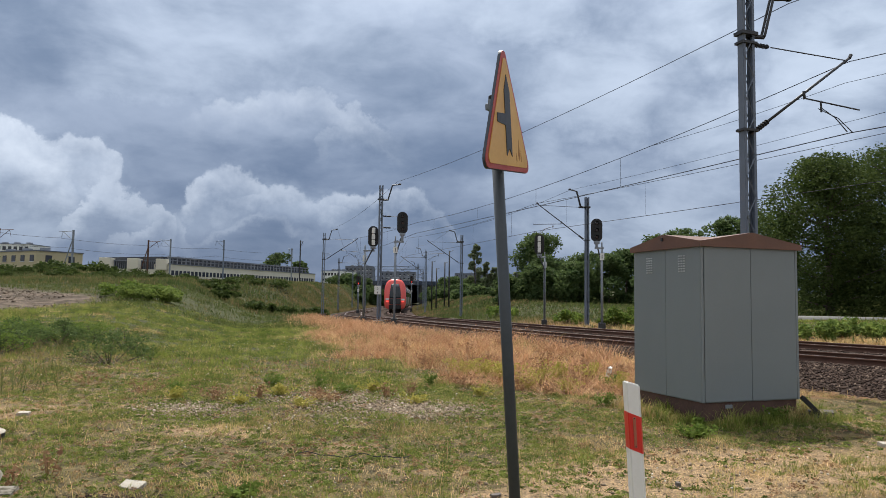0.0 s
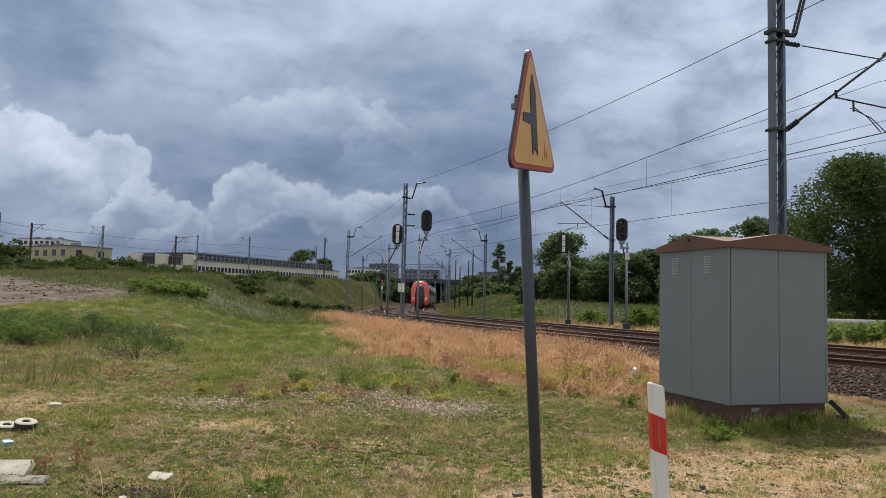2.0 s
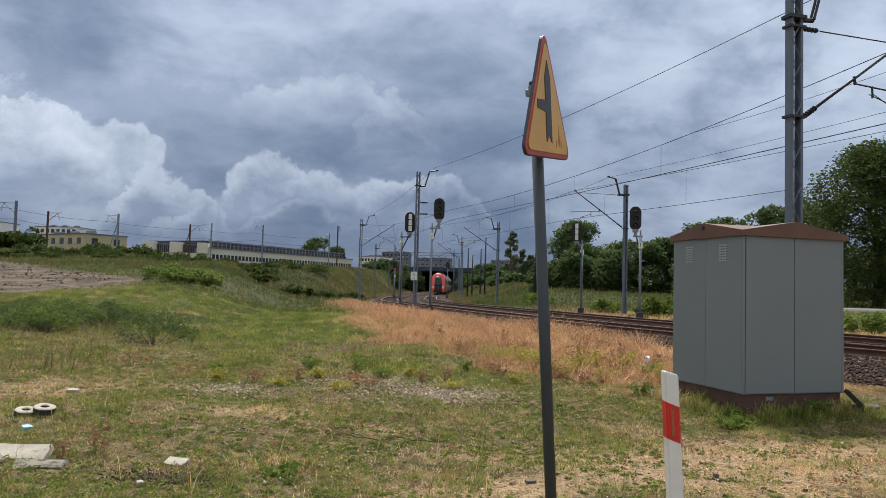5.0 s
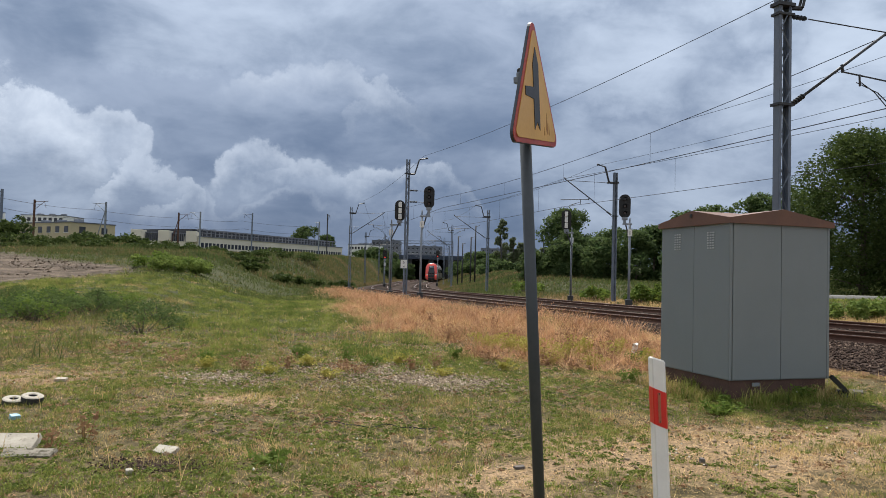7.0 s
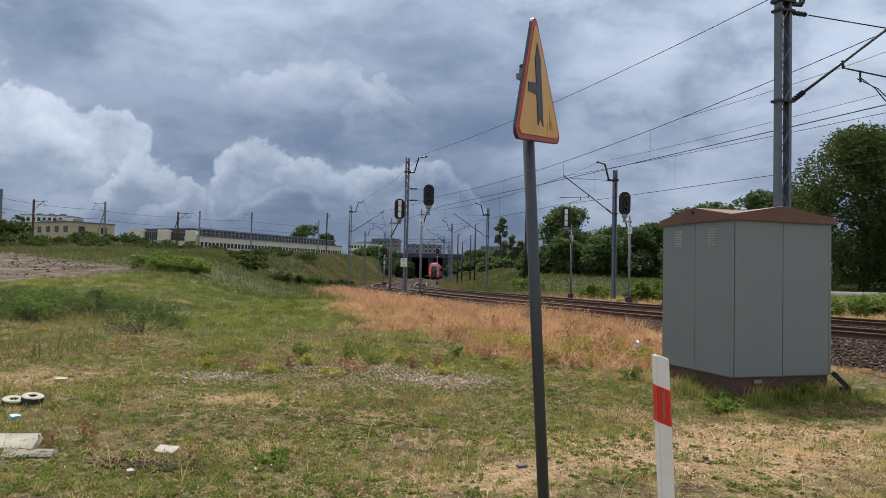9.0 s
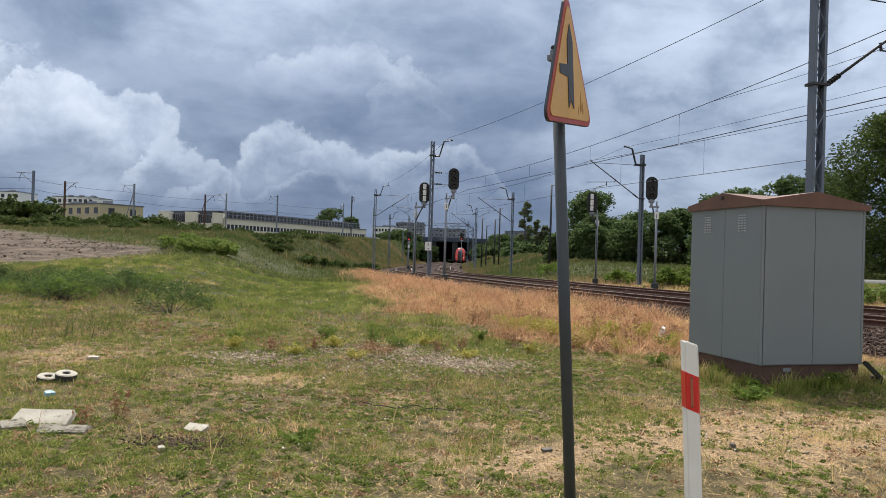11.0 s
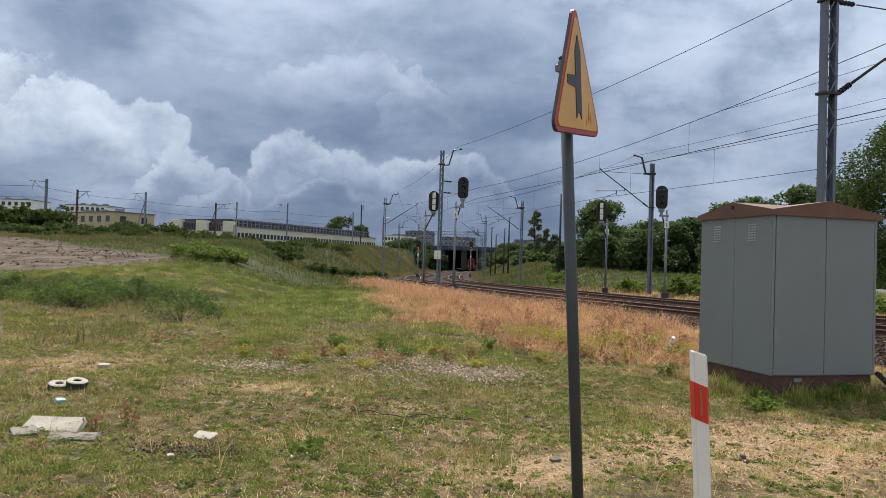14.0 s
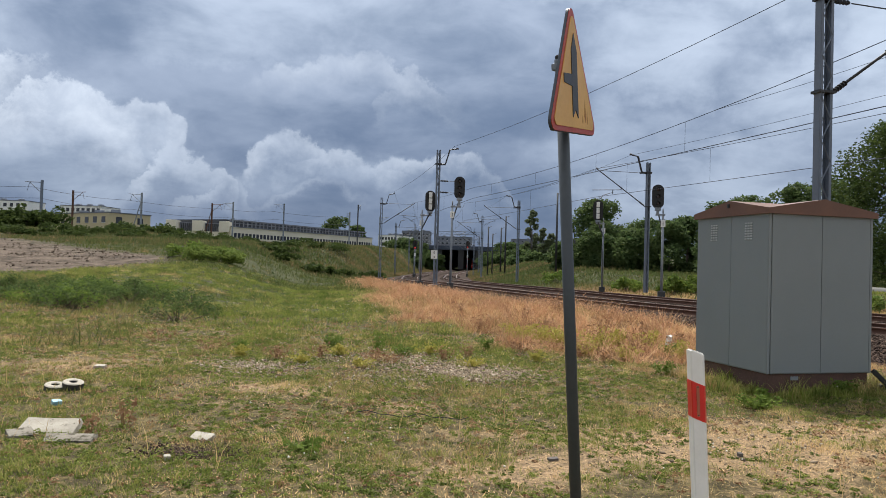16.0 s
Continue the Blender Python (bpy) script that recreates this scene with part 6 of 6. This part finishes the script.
    x, y = scatter(n, 11, 25, 0.78, -0.02)
    s = side(x, y)
    c = wobble(x, y, 0.9, 9)
    w = S((-x - (3.2 + 0.22 * y)) / 2.5) * np.clip(0.25 + 1.1 * c, 0.03, 1)
    tilled = zones(x, y, s)[2]
    keep = (rng.random(n) < w * (1 - tilled)) & (s < -6)
    x, y, c = x[keep], y[keep], c[keep]
    dd = np.clip(0.22 - 0.6 * wobble(x, y, 0.5, 16) + 0.25 * rng.normal(size=len(x)), 0, 1)
    blades("tall_weeds", x, y, (0.22 + 0.22 * c) * (0.5 + rng.random(len(x))), 0.0065, 0.9, dd, "tall mixed weeds and grass on rising ground", WEEDGRASS, True)


def ground_cover():
    """Small leaves of low herbs, in patches, and crumbs of soil between them."""
    for nm, n, per, y0, y1, size, radius, rise, mat, seed, label in (("herb_cushions", 19000, 34, 3.7, 15, 0.0100, 0.062, 0.55, HERB, 31, "low green herb cushions growing through the sward"),
                                                                     ("dried_herb_cushions", 6500, 24, 3.7, 18, 0.010, 0.060, 0.6, DRYHERB, 37, "brown dried herbs in the sward"),
                                                                     ("field_herb_cushions", 9000, 22, 13, 42, 0.022, 0.16, 0.5, HERB, 41, "green herb patches in the field")):
        cx, cy = scatter(n, y0, y1)
        s = side(cx, cy)
        dry, bare, tilled = zones(cx, cy, s)
        pat = wobble(cx, cy, 0.18, seed) * 0.8 + wobble(cx, cy, 0.8, seed + 1) * 0.55
        keep = open_ground(cx, cy, s) & (rng.random(n) < np.clip(0.62 + 1.2 * pat - 0.7 * (bare - 0.3), 0.05, 1) * (1 - tilled) * (1 - dry))
        cx, cy = cx[keep], cy[keep]
        r = radius * (0.4 + 1.1 * rng.random(len(cx)) ** 2)
        i = np.repeat(np.arange(len(cx)), per)
        c = len(i)
        q = rng.normal(size=(c, 3))
        q[:, 2] = np.abs(q[:, 2])
        q /= np.linalg.norm(q, axis=1)[:, None]
        q *= (r[i] * (0.5 + 0.6 * rng.random(c)))[:, None]
        p = np.stack([cx[i] + q[:, 0], cy[i] + q[:, 1], height(cx, cy)[i] + q[:, 2] * rise], 1)
        a = rng.normal(size=(c, 3)) * np.array([1, 1, 0.6])
        a /= np.linalg.norm(a, axis=1)[:, None]
        b = np.cross(a, q + rng.normal(size=(c, 3)) * r[i][:, None] * 0.5)
        b /= np.linalg.norm(b, axis=1)[:, None] + 1e-9
        sz = size * (0.6 + 0.9 * rng.random(c))[:, None]
        v = np.stack([p - a * sz, p + b * sz * 0.5, p + a * sz, p - b * sz * 0.5], 1).reshape(-1, 3)
        tone = np.repeat(rng.random(len(cx))[i], 4)
        tagged(arrays_mesh(nm, v, np.arange(c * 4).reshape(-1, 4), mat, dict(tone=tone)), label, "herbs", kind="stuff")
    # scorched soil beside the broken slabs
    n = 1500
    x, y = -2.45 + rng.normal(size=n) * 0.24, 5.62 + rng.normal(size=n) * 0.10
    stones("dark_soil", x, y, height(x, y) + 0.004, 0.005 + 0.012 * rng.random(n) ** 2, STONE, "dark crumbled soil on a bare spot")
    x, y = scatter(17000, 3.7, 14)
    s = side(x, y)
    keep = open_ground(x, y, s) & (wobble(x, y, 0.6, 51) > -0.15)
    x, y = x[keep], y[keep]
    stones("soil_crumbs", x, y, height(x, y) + 0.002, 0.004 + 0.010 * rng.random(len(x)) ** 3, CRUMB, "crumbs of soil and small stones between the grass")
    x, y = scatter(2600, 5, 24)
    s = side(x, y)
    keep = open_ground(x, y, s) & (wobble(x, y, 0.9, 53) > 0.1)
    x, y = x[keep], y[keep]
    stones("flower_heads", x, y, height(x, y) + 0.07 + 0.08 * rng.random(len(x)), 0.007 + 0.006 * rng.random(len(x)), PETAL, "tiny pale flower heads above the grass")


HERB = leafy("herb_leaf", (0.044, 0.078, 0.014), (0.275, 0.315, 0.076), through=0.35, tone=True)
DRYHERB = leafy("dry_herb_leaf", (0.17, 0.080, 0.045), (0.46, 0.30, 0.17), through=0.2)
CRUMB = island_stone("soil_crumb", (0.07, 0.055, 0.038), (0.22, 0.17, 0.115), (0.50, 0.44, 0.36))
PETAL = island_stone("pale_petal", (0.60, 0.58, 0.45), (0.75, 0.74, 0.66), (0.75, 0.68, 0.25))
ground_cover()
SEEDHEAD = leafy("seed_head", (0.70, 0.42, 0.235), (0.24, 0.10, 0.054), through=0.25)
DRYGRASS = leafy("dry_blade", (0.10, 0.12, 0.035), (0.20, 0.19, 0.06), ((0.74, 0.440, 0.245), (0.215, 0.100, 0.055)), 0.7, 0.3, tone=True)
field_grass()


def cabinet_verge():
    """Taller grass left standing against the cabinet's base."""
    n = 4200
    corner = np.array([(3.01, 11.07), (3.505, 9.65), (5.09, 10.20), (5.45, 10.35)])
    k = rng.choice(3, n, p=(0.40, 0.46, 0.14))
    f = rng.random(n)
    p = corner[k] + (corner[k + 1] - corner[k]) * f[:, None]
    out = np.array([(-0.945, -0.328), (0.328, -0.945), (0.328, -0.945)])[k]
    p = p + out * (0.04 + 0.55 * rng.random(n) ** 1.8)[:, None]
    x, y = p[:, 0], p[:, 1]
    pat = wobble(x, y, 0.12, 81)
    h = (0.05 + 0.14 * rng.random(n)) * (1 + 0.9 * pat)
    d = np.clip(0.25 - 0.6 * wobble(x, y, 0.15, 82) + 0.2 * rng.normal(size=n), 0, 1)
    blades("verge_grass", x, y, np.maximum(h, 0.04), 0.0042, 0.7, d, "tall uncut grass against the cabinet base")


cabinet_verge()


def tilled_clods():
    x, y = scatter(26000, 30, 78, 0.85, -0.05)
    t = zones(x, y)[2]
    keep = (t > 0.6) & (wobble(x, y, 0.8, 61) > -0.2)
    x, y = x[keep], y[keep]
    stones("soil_clods", x, y, height(x, y) + 0.01, 0.02 + 0.10 * rng.random(len(x)) ** 4, CLOD, "brown clods and rubble on turned soil")


CLOD = island_stone("soil_clod", (0.065, 0.048, 0.036), (0.150, 0.115, 0.088), (0.36, 0.31, 0.26))
tilled_clods()
for i in range(44):
    y = 16.2 + 6.0 * rng.random()
    x = -(0.43 + 0.40 * rng.random()) * y
    bush(x, y, 0.38 + 0.42 * rng.random(), 0.8 + 1.0 * rng.random(), 850, 0.030, WEEDLEAF if i % 4 else LEAFLIGHT, "clump of tall green weeds on rising ground", "weed_clump", "weed clumps")


def weed(x, y, h, w, n, mat, label, leaves=26):
    """A leafy weed: stems with leaves along them."""
    t = thing("weed", pose(x, y, hz(x, y)), label, "weed", "weeds")
    bm = bmesh.new()
    cs, rs = [], []
    for i in range(n):
        a = rng.random() * 6.283
        q = rng.random() * w / 2
        top = Vector((math.cos(a) * q, math.sin(a) * q, h * (0.55 + 0.45 * rng.random())))
        rod(bm, (top.x * 0.3, top.y * 0.3, 0), top, 0.004, 0.002, 4)
        for f in (0.35, 0.6, 0.85):
            cs.append(top * f)
            rs.append(0.05 + 0.05 * h)
    tagged(part("stem", bm, mat, t), kind="stuff")
    v, f = leaf_cloud(cs, rs, n * leaves, 0.020 + 0.012 * h)
    v[:, 2] = np.maximum(v[:, 2], 0.003)
    o = tagged(arrays_mesh("foliage", v, f, mat), kind="stuff")
    o.parent = t


for x, y, h, w, n in ((3.15, 8.80, 0.17, 0.75, 22), (4.55, 9.75, 0.20, 0.45, 8), (3.35, 9.35, 0.16, 0.3, 6), (2.5, 11.0, 0.22, 0.5, 8),
                      (-2.1, 12.4, 0.40, 0.35, 8), (-1.6, 12.0, 0.25, 0.5, 8), (-2.9, 12.6, 0.25, 0.6, 10), (-4.2, 11.4, 0.25, 0.6, 10), (-1.6, 5.9, 0.08, 0.5, 12), (-0.2, 13.2, 0.25, 0.5, 8), (3.1, 13.2, 0.28, 0.4, 8)):
    weed(x, y, h, w, n, LEAFLIGHT, "low leafy green weed growing from the ground")
for x, y, h, w, n in ((-3.45, 10.9, 0.26, 0.7, 16), (-2.0, 11.3, 0.22, 0.8, 14), (-0.5, 11.9, 0.28, 0.5, 10), (-3.5, 6.45, 0.26, 0.3, 7), (-3.62, 6.1, 0.20, 0.25, 5), (-4.8, 11.6, 0.25, 0.9, 12),
                      (1.3, 12.7, 0.32, 0.9, 14), (2.6, 13.4, 0.4, 0.9, 16), (1.8, 12.3, 0.3, 0.8, 14), (3.3, 13.6, 0.4, 0.9, 14), (-6.2, 12.6, 0.3, 0.9, 12), (0.4, 12.9, 0.3, 0.9, 14),
                      (2.0, 14.4, 0.5, 1.0, 18), (2.9, 14.8, 0.5, 1.0, 18), (1.0, 15.6, 0.5, 1.1, 18), (-0.4, 16.4, 0.45, 1.1, 18), (-2.9, 11.4, 0.26, 0.6, 12), (-1.7, 11.0, 0.2, 0.7, 12), (-0.9, 11.6, 0.24, 0.6, 12), (2.4, 16.2, 0.5, 1.2, 18), (0.6, 18.0, 0.5, 1.2, 18), (-1.0, 20.0, 0.5, 1.2, 18), (1.6, 19.5, 0.5, 1.2, 18)):
    weed(x, y, h, w, n, DRYHERB, "reddish-brown dried weed with upright stems", 9)
for x, y, h, w, n in ((1.2, 14.2, 0.45, 1.0, 18), (1.9, 13.6, 0.4, 0.8, 16), (0.4, 15.0, 0.4, 0.9, 16), (2.9, 14.0, 0.4, 0.9, 14), (3.2, 12.8, 0.35, 0.8, 12), (1.5, 13.0, 0.3, 0.9, 16), (2.3, 13.8, 0.45, 0.9, 16), (0.9, 14.8, 0.45, 1.0, 18), (2.2, 12.6, 0.25, 0.8, 12),
                      (-2.6, 11.7, 0.20, 0.7, 12), (-1.2, 12.3, 0.22, 0.8, 12), (-3.0, 10.7, 0.16, 0.6, 10), (-0.4, 11.0, 0.14, 0.6, 9), (-2.1, 10.5, 0.14, 0.6, 9), (-4.1, 11.0, 0.20, 0.7, 10), (0.6, 11.9, 0.18, 0.7, 10)):
    weed(x, y, h, w, n, YELLOWWEED, "yellowing leafy weed in dry grass")


def motions():
    """The train leaves along the far track into the bridge."""
    d = np.concatenate([[0], np.cumsum(np.hypot(*np.diff(FAR, axis=0).T))])
    s0 = float(np.interp(92.0, FAR[:, 1], d))
    ends = d[-1] - 1

    def at(s):
        s = min(s, ends)
        y = float(np.interp(s, d, FAR[:, 1]))
        return Vector((np.interp(s, d, FAR[:, 0]), y, RAIL_Z - float(drop(y))))
    for i, car in enumerate(CARS):
        rows = []
        for k in range(0, 33):
            t = k * 0.5
            s = s0 + 10.4 * t + i * (CAR_LEN + 0.1)
            a, b = at(s + 1.0), at(s + CAR_LEN - 1.0)
            turn = math.degrees(math.atan2(b.y - a.y, b.x - a.x)) - 90
            p = at(s)
            rows.append((t, pose(p.x, p.y, p.z, 0, 0, turn)))
        walk(car, rows)


motions()
